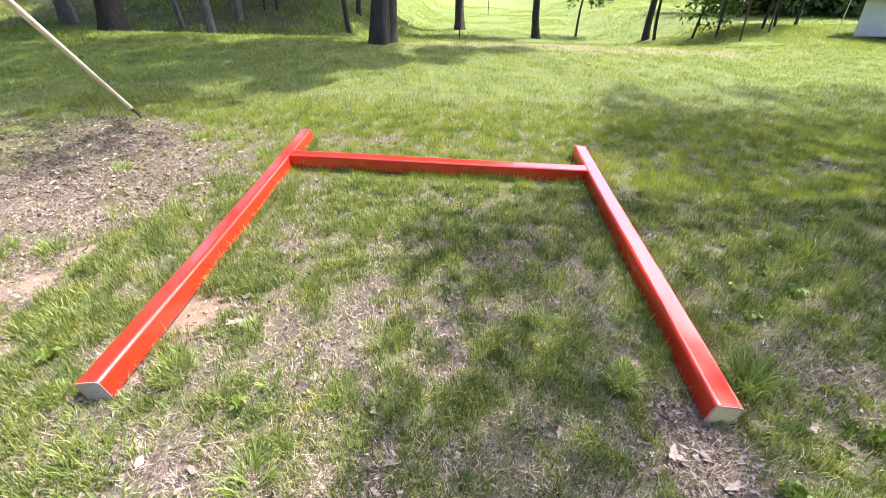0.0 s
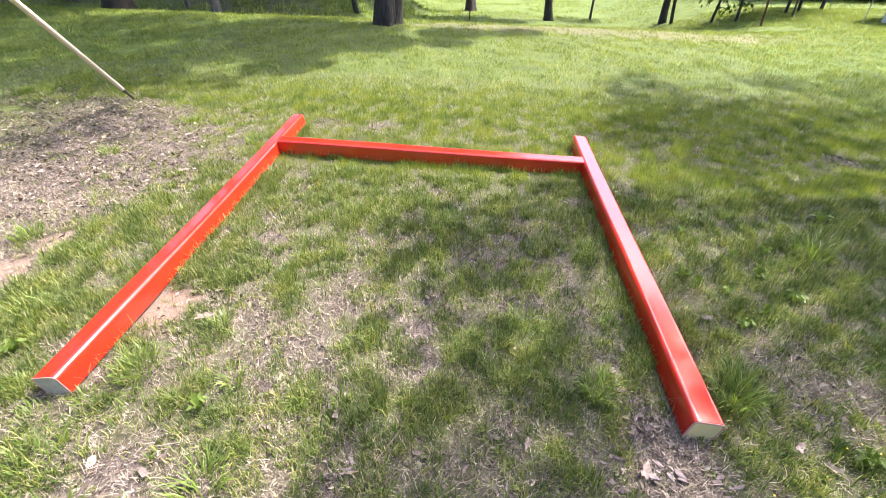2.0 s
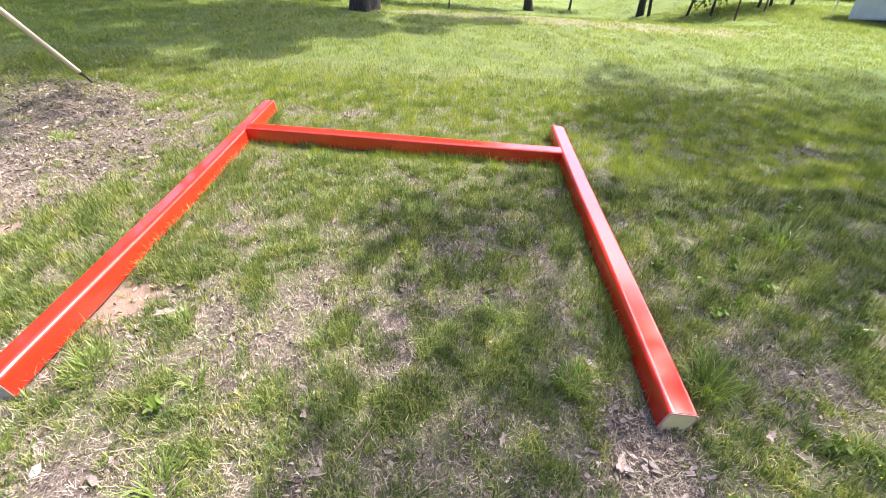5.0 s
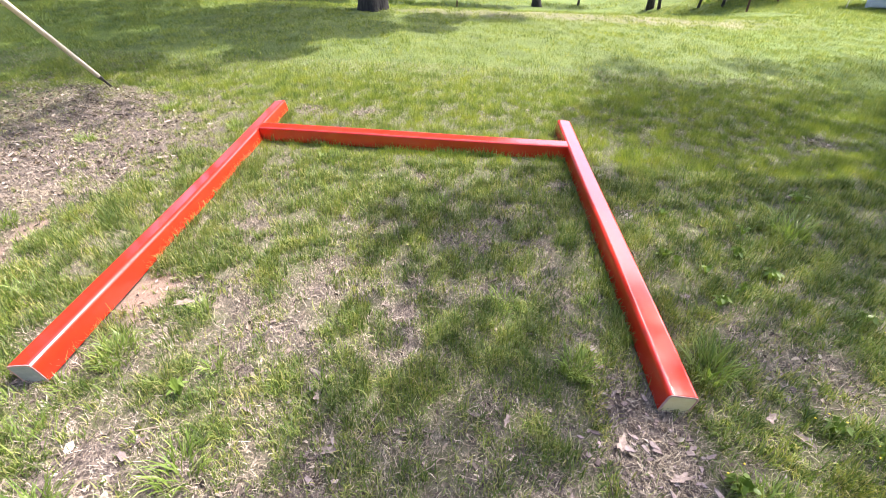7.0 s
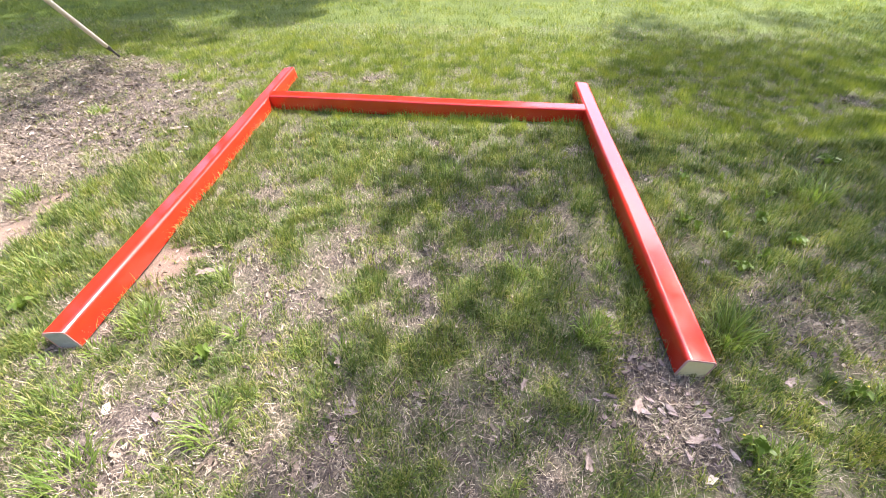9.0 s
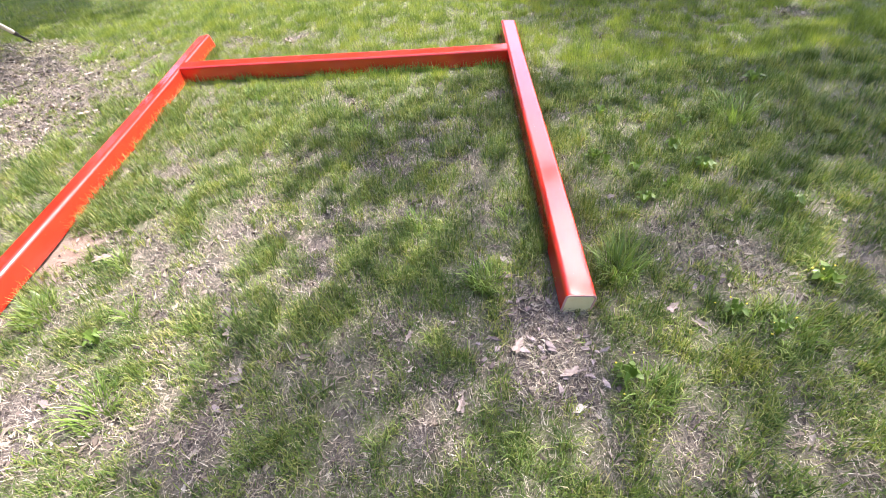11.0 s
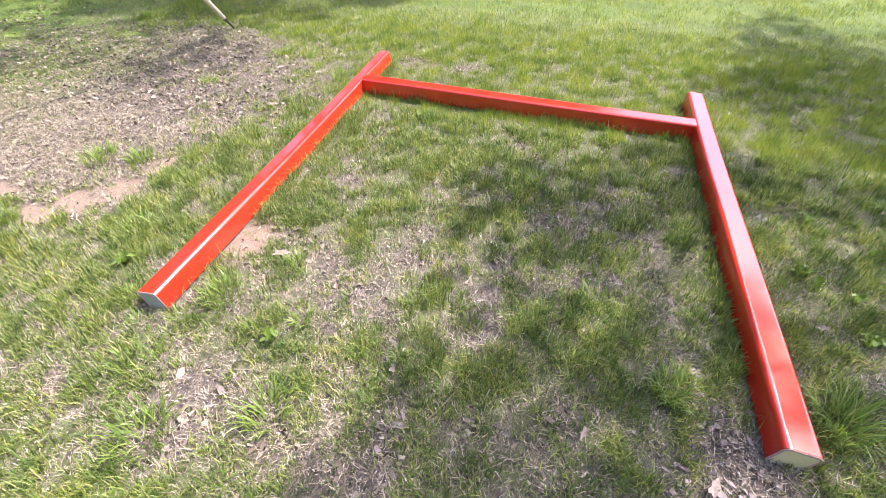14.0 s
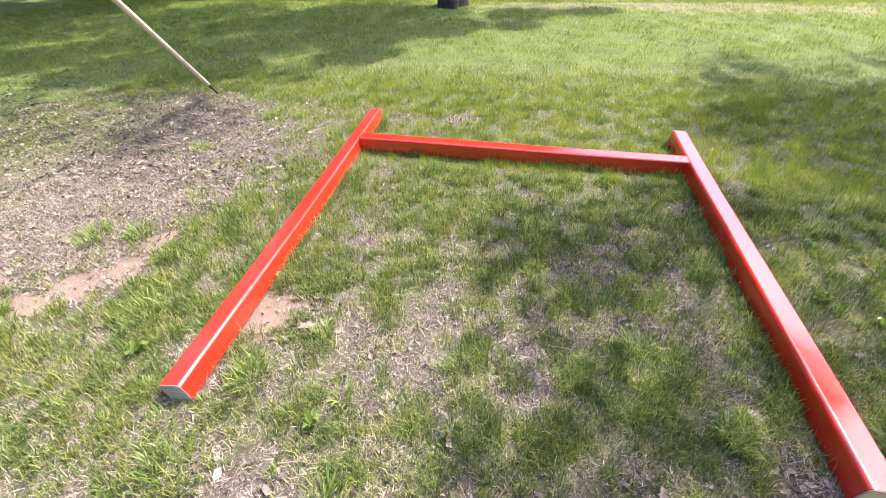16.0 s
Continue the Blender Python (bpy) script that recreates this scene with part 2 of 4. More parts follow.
SAND = [(0.12, -1.63, 0.14, 0.17), (-1.0, -1.65, 0.17, 0.13), (-1.14, -1.80, 0.17, 0.10), (-0.86, -1.48, 0.12, 0.12), (-0.83, -1.22, 0.08, 0.13), (-1.62, -1.72, 0.30, 0.11), (-2.9, 0.62, 0.30, 0.10)]
BARE = [(-2.35, -0.1, 2.0, 1.1, 0.84), (-1.95, 0.75, 0.7, 0.42, 0.75), (-1.75, -0.95, 0.95, 0.75, 0.9), (-1.15, -1.5, 0.4, 0.3, 0.7), (0.39, -2.46, 0.17, 0.20, 0.85), (2.22, -2.15, 0.17, 0.24, 0.95), (0.75, -1.85, 0.25, 0.20, 0.6), (0.48, -1.6, 0.20, 0.14, 0.55), (1.28, -0.46, 0.14, 0.12, 0.6),
        (0.1, 0.73, 0.16, 0.12, 0.7), (0.62, 0.72, 0.16, 0.10, 0.6), (2.5, 2.46, 0.18, 0.14, 0.7), (3.4, 3.55, 0.45, 0.12, 0.6), (6.4, 4.2, 0.5, 0.22, 0.6), (-2.2, 3.8, 0.8, 0.25, 0.6),
        (-6.1, 4.2, 1.0, 0.25, 0.8), (4.5, 0.45, 0.22, 0.18, 0.6), (0.85, -2.45, 0.30, 0.2, 0.3), (2.85, -1.75, 0.22, 0.25, 0.4), (0.35, -0.95, 0.16, 0.3, 0.5), (0.25, -0.45, 0.15, 0.2, 0.5)]


def ground_cover(x, y):
    """How thickly grass grows (0 to 1) and how much of the soil is bare sand."""
    x, y = np.asarray(x, float), np.asarray(y, float)
    patch = fbm(x, y, 2.2, 31)
    cover = 0.77 + 1.15 * (patch - 0.5) + 1.5 * (fbm(x, y, 9, 37) - 0.5)
    cover = cover + 0.10 * smooth(2.3, 3.2, x) + 0.5 * smooth(0.5, 2.5, y) - 0.05 * smooth(-1.3, -2.2, y) + 0.12 * smooth(0.8, 0.2, x) * smooth(-1.4, -1.9, y) + 0.2 * smooth(-1.0, -0.2, y) * smooth(-0.3, 0.4, x)
    cover = np.clip(cover, 0.05, 1)
    for cx, cy, rx, ry, k in BARE:
        cover = cover * (1 - k * spot(x, y, cx, cy, rx, ry))
    sand = np.zeros_like(x)
    for cx, cy, rx, ry in SAND:
        sand = np.maximum(sand, spot(x, y, cx, cy, rx, ry))
    return np.clip(cover * (1 - sand * 0.97), 0, 1), sand


def axis_lines(lo, hi, step, reach):
    near = np.arange(lo, hi + step / 2, step)
    out, s = [], step
    edge = 0.0
    while edge < reach:
        s *= 1.16
        edge += s
        out.append(edge)
    out = np.array(out)
    return np.concatenate([lo - out[::-1], near, hi + out])


def mesh_from(name, verts, loops, sizes, material):
    """A mesh from flat arrays: vertices, face corners and the number of corners of each face."""
    me = bpy.data.meshes.new(name)
    me.vertices.add(len(verts))
    me.vertices.foreach_set("co", np.asarray(verts, np.float32).ravel())
    me.loops.add(len(loops))
    me.loops.foreach_set("vertex_index", np.asarray(loops, np.int32))
    me.polygons.add(len(sizes))
    sizes = np.asarray(sizes, np.int32)
    me.polygons.foreach_set("loop_start", np.concatenate([[0], np.cumsum(sizes)[:-1]]).astype(np.int32))
    me.materials.append(material)
    me.update(calc_edges=True)
    return me


def build_ground():
    xs, ys = axis_lines(-4.5, 6.5, 0.045, 420), axis_lines(-3.6, 4.5, 0.045, 420)
    X, Y = np.meshgrid(xs, ys)
    x, y = X.ravel(), Y.ravel()
    z = land(x, y)
    cover, sand = ground_cover(x, y)
    z = z + 0.012 * cover * smooth(8, 5, np.abs(y))
    nx, ny = len(xs), len(ys)
    i = (np.arange(ny - 1)[:, None] * nx + np.arange(nx - 1)).ravel()
    loops = np.stack([i, i + 1, i + nx + 1, i + nx], 1).ravel()
    me = mesh_from("ground", np.stack([x, y, z], 1), loops, np.full(len(i), 4), M_GROUND)
    me.polygons.foreach_set("use_smooth", np.ones(len(i), bool))
    dry = spot(x, y, 3.8, 6.4, 4.0, 0.75) * 0.6
    # woods: mask for the painted shade in the hollow left of the crest
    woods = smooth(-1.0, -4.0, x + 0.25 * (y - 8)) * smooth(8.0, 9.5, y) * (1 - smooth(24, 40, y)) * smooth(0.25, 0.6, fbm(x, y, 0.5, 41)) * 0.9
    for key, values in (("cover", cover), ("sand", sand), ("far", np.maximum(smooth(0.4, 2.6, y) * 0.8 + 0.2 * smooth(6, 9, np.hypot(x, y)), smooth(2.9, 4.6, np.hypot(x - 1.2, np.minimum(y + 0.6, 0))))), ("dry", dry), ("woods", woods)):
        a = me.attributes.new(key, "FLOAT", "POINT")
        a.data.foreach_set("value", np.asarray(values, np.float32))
    return tagged(new("ground", me), "sloping lawn with bare soil patches", "lawn", kind="structure")


def height(x, y):
    return float(land(x, y))


# ---- helpers for things ----
def part(name, bm, material, parent=None, label=""):
    """Link a bmesh as one mesh object under a thing or a part."""
    me = bpy.data.meshes.new(name)
    bm.normal_update()
    bm.to_mesh(me)
    bm.free()
    me.materials.append(material)
    ob = new(name, me)
    if parent is not None:
        ob.parent = parent
        ob.matrix_parent_inverse = parent.matrix_world.inverted()
    return tagged(ob, label)


def thing(name, label, category, group="", at=(0, 0, 0)):
    ob = new(name)
    ob.location = at
    ob.matrix_world = Matrix.Translation(at)
    ob.empty_display_size = 0.1
    return tagged(ob, label, category, group)


def loft(rings, smooth_faces=True, cap=True):
    """A closed tube through rings of points."""
    bm = bmesh.new()
    rows = [[bm.verts.new(p) for p in ring] for ring in rings]
    n = len(rows[0])
    for a, b in zip(rows, rows[1:]):
        for k in range(n):
            f = bm.faces.new((a[k], a[(k + 1) % n], b[(k + 1) % n], b[k]))
            f.smooth = smooth_faces
    if cap:
        for ring in (rows[0][::-1], rows[-1]):
            for e in bm.faces.new(ring).edges:
                e.smooth = False
    return bm


def tube_rings(points, radii, sides=8, wobble=0.0, seed=0):
    rng = np.random.default_rng(seed)
    rings = []
    for k, p in enumerate(points):
        p = Vector(p)
        ahead = Vector(points[min(k + 1, len(points) - 1)]) - Vector(points[max(k - 1, 0)])
        side = ahead.cross(Vector((0.3, 1, 0.1))).normalized()
        up = side.cross(ahead).normalized()
        ring = []
        for s in range(sides):
            a = 2 * math.pi * s / sides
            r = radii[k] * (1 + wobble * (rng.random() - 0.5))
            ring.append(p + (side * math.cos(a) + up * math.sin(a)) * r)
        rings.append(ring)
    return rings


# ---- the red frame ----
SLOPE = Vector((0.0227, -0.158, 0.9872)).normalized()
BEAM_W, BEAM_H, BEVEL = 0.111, 0.112, 0.017


def beam_profile(w, h, bevel, steps=4):
    pts = []
    for cx, cz, start in ((w / 2 - bevel, h - bevel, 0), (-w / 2 + bevel, h - bevel, 90), (-w / 2 + bevel, bevel, 180), (w / 2 - bevel, bevel, 270)):
        for k in range(-1, steps + 2):
            a = radians(start + 90 * min(max(k, 0), steps) / steps)
            u, v = bevel * math.cos(a), bevel * math.sin(a)
            slide = 0.0025 if k < 0 or k > steps else 0.0
            b = radians(start - 90 if k < 0 else start + 180)
            pts.append((cx + u + slide * math.cos(b), cz + v + slide * math.sin(b)))
    return pts


def beam(name, a, b, parent, label, caps, w=BEAM_W, h=BEAM_H, lean=0.0):
    """A square sleeve with rounded edges from a to b, which lie on its underside."""
    a, b = Vector(a), Vector(b)
    ahead = (b - a).normalized()
    side = ahead.cross(SLOPE).normalized()
    up = side.cross(ahead).normalized()
    turn = Matrix.Rotation(radians(lean), 3, ahead)
    side, up = turn @ side, turn @ up
    prof = beam_profile(w, h, BEVEL)
    n = 28
    rings = []
    length = (b - a).length
    for k in range(n + 1):
        s = k / n
        mid = a + (b - a) * s + up * 0.004 * math.sin(s * 5 + length * 3) + side * 0.003 * math.sin(s * 4 + 1)
        rings.append([mid + side * u + up * v for u, v in prof])
    ob = part(name, loft(rings), M_RED, parent, label)
    for end, material, cap_label in caps:
        base, out = (a, -ahead) if end == 0 else (b, ahead)
        ring0 = rings[0] if end == 0 else rings[-1]
        mid = sum(ring0, Vector()) / len(ring0)
        rim = loft([[p + out * 0.0015 for p in ring0], [mid + (p - mid) * 0.985 + out * 0.004 for p in ring0], [mid + (p - mid) * 0.87 + out * 0.004 for p in ring0], [mid + (p - mid) * 0.87 + out * 0.0012 for p in ring0]])
        part("sleeve_rim", rim, M_RIM, ob, "pale pink cut edge")
        core = loft([[mid + (p - mid) * 0.868 + out * 0.0005 for p in ring0], [mid + (p - mid) * 0.868 + out * 0.003 for p in ring0]])
        part("end_core", core, material, ob, cap_label)
    return ob


def build_frame():
    def under(x, y, lift=0.0):
        return Vector((x, y, -0.023 * x + 0.16 * y - 0.022 + lift))

    root = thing("red_frame", "glossy red square-post frame lying flat on the lawn", "wooden frame", at=under(1.15, -0.8))
    beam("post", under(-0.008, -2.106), under(-0.106, 0.612, 0.014), root, "red post with a grey cut end", [(0, M_CORE_GREY, "weathered grey core"), (1, M_CORE_GREY, "weathered grey core")], w=0.104, h=0.106, lean=-9)
    beam("post", under(2.338, -2.036, -0.002), under(2.336, 0.436, 0.016), root, "red post with a cream cut end", [(0, M_CORE, "cream wood core"), (1, M_CORE, "cream wood core")], lean=5)
    beam("crossbar", under(-0.045, 0.056, 0.012), under(2.290, -0.010, 0.012), root, "red crossbar between the two posts", [], w=0.106, h=0.116)


# ---- the guy wire ----
GUY_WAY = Vector((0.265, -0.80, 0.535))


def build_guy():
    foot = Vector((-2.06, 1.09, height(-2.06, 1.09) + 0.0))
    way = GUY_WAY.normalized()
    root = thing("guy_wire", "steel guy wire in a cream plastic guard, anchored in soil", "guy wire", at=foot)
    pts = [foot - way * 0.12 + way * s for s in (0, 0.15, 0.3, 0.42)]
    part("anchor_rod", loft(tube_rings(pts, [0.011] * 4, 8)), M_STEEL, root, "dark steel anchor rod")
    clamp = [foot + way * s for s in (0.17, 0.18, 0.26, 0.27)]
    part("clamp", loft(tube_rings(clamp, [0.012, 0.019, 0.019, 0.012], 8)), M_STEEL, root, "dark wire clamp")
    n = 14
    pts = [foot + way * (0.24 + 2.5 * k / n) for k in range(n + 1)]
    part("guard", loft(tube_rings(pts, [0.020 + 0.003 * k / n for k in range(n + 1)], 12, 0.03, 4)), M_GUARD, root, "cream plastic guard")
    pts = [foot + way * s for s in (2.65, 3.2, 3.8, 4.4)]
    part("wire", loft(tube_rings(pts, [0.006] * 4, 6)), M_STEEL, root, "thin steel cable")


# ---- trees ----
def leaf_cloud(centres, radii, count, size, seed, material, name, parent=None):
    """Many small bent leaves round several centres."""
    rng = np.random.default_rng(seed)
    centres, radii = np.asarray(centres, float), np.asarray(radii, float)
    pick = rng.integers(0, len(centres), count)
    d = rng.normal(size=(count, 3))
    d /= np.linalg.norm(d, axis=1)[:, None]
    p = centres[pick] + d * (radii[pick] * rng.random(count)[:, None] ** 0.45)
    a = rng.normal(size=(count, 3))
    a /= np.linalg.norm(a, axis=1)[:, None]
    b = np.cross(a, rng.normal(size=(count, 3)))
    b /= np.linalg.norm(b, axis=1)[:, None]
    s = size * (0.6 + 0.8 * rng.random(count))[:, None]
    nrm = np.cross(a, b)
    verts = np.stack([p - a * s, p + b * s * 0.45 + nrm * s * 0.15, p + a * s, p - b * s * 0.45 + nrm * s * 0.15], 1).reshape(-1, 3)
    if parent is not None:
        verts = verts - np.array(parent.matrix_world.translation)
    me = mesh_from(name, verts, np.arange(4 * count), np.full(count, 4), material)
    ob = new(name, me)
    if parent is not None:
        ob.parent = parent
    return ob


def tree(x, y, dia, tall, bark, label, seed, lean=(0.0, 0.0), crown=(0, 0, 0), spread=2.5, deep=1.8, leaves=2500, size=0.16, flare=1.5, group="trees by the lawn", limbs=6, material=None, lobes_over=None):
    """Tapered trunk with a flared foot, limbs and a crown of loose leaves."""
    rng = np.random.default_rng(seed)
    z0 = height(x, y) - 0.12
    root = thing("tree", label, "tree", group, (x, y, z0))
    n, sides = 14, 20
    top = tall * 0.62
    pts, radii = [], []
    for k in range(n + 1):
        s = (k / n) ** 1.6
        h = s * top
        pts.append(Vector((x + lean[0] * h + 0.05 * math.sin(h * 1.3 + seed) * min(h, 1), y + lean[1] * h + 0.05 * math.sin(h * 1.1 + seed * 2) * min(h, 1), z0 + h)))
        radii.append(dia / 2 * (1 - 0.45 * s) * (1 + (flare - 1) * math.exp(-h / (0.5 * dia + 0.08))))
    rings = []
    lobes = [(rng.integers(3, 5), rng.random() * 6.3, 0.12), (rng.integers(6, 9), rng.random() * 6.3, 0.05)]
    for k, p in enumerate(pts):
        h = p.z - z0
        root_out = math.exp(-h / (0.6 * dia + 0.05))
        ring = []
        for j in range(sides):
            a = 2 * math.pi * j / sides
            r = radii[k] * (1 + sum(amp * (0.35 + 1.4 * root_out) * math.sin(m * a + ph) for m, ph, amp in lobes) + 0.05 * (rng.random() - 0.5))
            ring.append(p + Vector((math.cos(a) * r, math.sin(a) * r, 0)))
        rings.append(ring)
    part("trunk", loft(rings), bark, root)
    tip = pts[-1]
    centre = tip + Vector(crown) + Vector((0, 0, tall * 0.14))
    tips = []
    ends = [None] * limbs
    if lobes_over:
        ends = [Vector((gx, gy, height(gx, gy))) + SUN_DIR / SUN_DIR.z * gh for gx, gy, gr, gh in lobes_over]
    for k, aim in enumerate(ends):
        a = 2 * math.pi * (k + rng.random() * 0.6) / limbs
        start = pts[-1 - (k % 4)]
        end = centre + Vector((math.cos(a) * spread * 0.75, math.sin(a) * spread * 0.75, deep * (rng.random() - 0.45)))
        end = aim or end
        mid = start.lerp(end, 0.45) + Vector((0, 0, 0.25))
        part("limb", loft(tube_rings([start, mid, end], [dia * 0.2, dia * 0.12, dia * 0.04], 7, 0.1, seed + k)), bark, root)
        tips += [end, mid.lerp(end, 0.6)]
    cl, cr = [], []
    for p in tips:
        cl.append(p)
        cr.append((spread * 0.42, spread * 0.42, deep * 0.45))
    for k in range(10):
        v = rng.normal(size=3)
        v /= np.linalg.norm(v)
        q = rng.random() ** 0.4
        cl.append(np.array(centre) + v * np.array((spread, spread, deep)) * q * 0.85)
        cr.append((spread * 0.36, spread * 0.36, deep * 0.38))
    if lobes_over:
        cl = ends
        cr = [(gr, gr, gr * 0.7) for gx, gy, gr, gh in lobes_over]
    leaf_cloud(cl, cr, leaves, size, seed + 50, material or M_LEAF, "crown", root)
    return root


SHADE = [(1.75, -1.9, 0.8, 5.0), (1.45, -1.0, 0.5, 4.6), (2.5, -1.2, 0.95, 9.4), (3.5, -0.2, 0.95, 8.6), (3.5, 0.9, 0.75, 9.0), (4.2, 2.0, 0.9, 8.2), (5.0, 0.5, 1.2, 9.6), (5.8, 2.1, 0.95, 8.4), (6.6, 1.9, 0.9, 8.8), (7.2, 2.6, 0.8, 9.0), (5.2, 2.9, 0.5, 8.6),
         (4.4, -1.6, 1.1, 9.0), (3.3, -2.6, 1.0, 8.4), (2.1, -3.2, 0.9, 9.0), (1.35, -2.6, 0.5, 6.2), (6.6, 0.4, 1.2, 9.8), (3.5, 2.7, 0.55, 8.8), (2.2, -0.55, 0.5, 8.0), (3.3, 1.9, 0.7, 5.8), (4.0, 1.2, 0.85, 6.5), (2.6, -2.0, 0.75, 9.2), (1.6, -2.4, 0.6, 7.5), (2.9, 0.9, 0.5, 7.4), (6.0, 1.3, 0.8, 9.0), (6.9, 3.1, 0.8, 9.4), (6.1, 2.7, 0.7, 9.2), (7.8, 2.2, 0.9, 9.2), (5.0, 1.5, 0.8, 8.6), (7.4, 1.2, 0.9, 9.4), (4.0, -0.7, 0.7, 4.4), (3.7, 0.5, 0.65, 4.4), (3.6, 1.4, 0.55, 4.6), (3.9, -1.4, 0.7, 4.6)]


SHADE_CREST = [(-3.3, 2.5, 0.9, 8.6), (-4.6, 3.4, 1.2, 9.2), (-6.2, 4.4, 1.4, 9.6), (-3.4, 4.7, 1.1, 9.0), (-1.9, 4.7, 0.7, 8.4), (-7.6, 3.0, 1.3, 9.2), (-5.6, 2.1, 0.9, 8.8), (-8.6, 5.0, 1.5, 9.8), (-2.3, 5.9, 1.0, 9.4), (-5.0, 5.6, 1.2, 9.9), (-0.9, 5.4, 0.9, 9.0), (-1.3, 3.7, 0.75, 8.5), (-2.3, 3.3, 0.9, 9.1), (-2.7, 1.8, 0.55, 8.4), (-4.1, 1.7, 0.7, 8.7), (-6.6, 1.6, 0.9, 9.0), (-8.2, 1.1, 1.0, 9.2), (0.9, 4.5, 0.35, 8.8), (-1.1, 2.7, 0.55, 8.8), (-0.3, 4.3, 0.7, 9.0), (0.9, 5.4, 0.6, 8.8), (2.1, 5.7, 0.45, 9.0)]
# SHADE_THIN: sparse unseen lobes, added to dim the bare soil by the guy wire
SHADE_THIN = [(-2.4, 1.5, 0.7, 8.5), (-3.0, 1.2, 0.6, 8.8), (-3.8, 0.9, 0.7, 9.0), (-4.6, 0.5, 0.8, 9.1), (-5.4, 0.3, 0.9, 9.0), (-1.6, 1.9, 0.5, 8.6), (-2.6, 0.4, 0.7, 8.8), (-3.5, -0.2, 0.8, 9.0), (-1.9, 0.2, 0.6, 8.7)]
SHADE_HOLLOW = [(-8, 10, 2.0, 9.0), (-6, 12, 2.2, 9.5), (-10.5, 12, 2.3, 9.2), (-3.8, 10.5, 1.7, 8.8), (-8, 15.5, 2.5, 9.8), (-12.5, 15, 2.6, 9.4), (-3.5, 14, 1.8, 9.2), (-12, 9, 2.2, 9.0), (-5.5, 18.5, 2.2, 9.6), (-11, 20, 2.6, 9.5)]


def build_trees():
    # the shade tree beside the lawn
    tree(9.3, 2.3, 0.5, 12.0, M_BARK, "large shade tree with a broad green crown", 11, leaves=6000, size=0.088, lobes_over=SHADE)
    # the stout tree on the crest
    tree(-0.46, 6.12, 0.37, 12.0, M_BARK, "stout dark tree with a forked ridged trunk on the crest", 12, lean=(0.0, 0.02), leaves=15500, size=0.128, flare=1.5, lobes_over=SHADE_CREST)
    rows = [
        (-0.29, 6.22, 0.24, 9, M_BARK, "dark second stem beside the stout tree", 26, (0.01, 0.03), 1.35),
        (-7.55, 7.95, 0.52, 12, M_BARK_SHADE, "broad brown tree with spreading root flare", 13, (-0.10, 0.0), 1.7),
        (-10.98, 10.5, 0.42, 12, M_BARK_GREY, "grey ridged tree trunk in the shade", 14, (-0.08, 0.0), 1.4),
        (-7.13, 10.08, 0.14, 8, M_BARK_GREY, "slim pale grey leaning tree", 15, (-0.10, 0.0), 1.2),
        (-5.9, 9.4, 0.24, 9, M_BARK_GREY, "grey tree at the lawn's edge", 16, (0.0, 0.0), 1.4),
        (-5.85, 11.05, 0.22, 9, M_BARK_GREY, "grey tree in the hollow", 17, (0.04, 0.0), 1.4),
        (-2.54, 11.6, 0.17, 10, M_BARK, "slim dark leaning tree", 18, (-0.13, 0.0), 1.3),
        (-2.75, 13.85, 0.18, 9, M_BARK, "dark tree on the hillside", 19, (0.0, 0.0), 1.3),
        (-5.32, 11.8, 0.08, 6, M_BARK, "thin dark tree in the hollow", 20, (-0.12, 0.0), 1.2),
        (-4.95, 11.85, 0.10, 6, M_BARK, "thin dark tree in the hollow", 21, (0.02, 0.0), 1.2),
        (0.85, 17.7, 0.38, 11, M_BARK, "dark tree behind the crest", 22, (0.02, 0.0), 1.5),
        (3.95, 15.2, 0.30, 6.2, M_BARK, "straight dark tree behind the crest", 23, (-0.06, 0.0), 1.5),
        (7.49, 13.4, 0.24, 4.6, M_BARK, "dark leaning tree behind the crest", 24, (0.02, 0.0), 1.2),
        (23.0, 24.7, 0.5, 10, M_BARK, "dark tree beyond the shed", 25, (0.05, 0.0), 1.2),
    ]
    for x, y, dia, tall, bark, label, seed, lean, flare in rows:
        if seed == 26:
            tree(x, y, dia, tall, bark, label, seed, lean, leaves=960, size=0.10, flare=flare, lobes_over=SHADE_THIN)
            continue
        if seed == 13:
            tree(x, y, dia, tall, bark, label, seed, lean, (1.5, -1.0, -0.5), 4.2, 2.8, 8000, 0.2, flare)
            continue
        if seed == 18:
            tree(x, y, dia, tall, bark, label, seed, lean, leaves=19000, size=0.24, flare=flare, lobes_over=SHADE_HOLLOW)
            continue
        tree(x, y, dia, tall, bark, label, seed, lean, (0, 0, 0.5), min(3.3, tall * 0.33), min(2.0, tall * 0.2), 4500, 0.2, flare)
    saplings = [(5.68, 16.2, 0.10, 4.5, (0.12, 0)), (7.65, 12.97, 0.11, 4.8, (-0.03, 0)), (8.24, 11.6, 0.08, 3.8, (0.16, 0)), (8.55, 10.8, 0.08, 3.8, (0.02, 0)), (9.9, 11.0, 0.08, 3.6, (0.05, 0)), (11.79, 12.5, 0.10, 4.0, (0.02, 0)), (10.6, 11.6, 0.08, 4.0, (0.03, 0))]
    for k, (x, y, dia, tall, lean) in enumerate(saplings):
        tree(x, y, dia, tall, M_BARK, "young leafy sapling at the lawn's edge", 60 + k, lean, (0, 0, -1.3), 1.1, 1.2, 900, 0.085, 1.1, "saplings", 4)


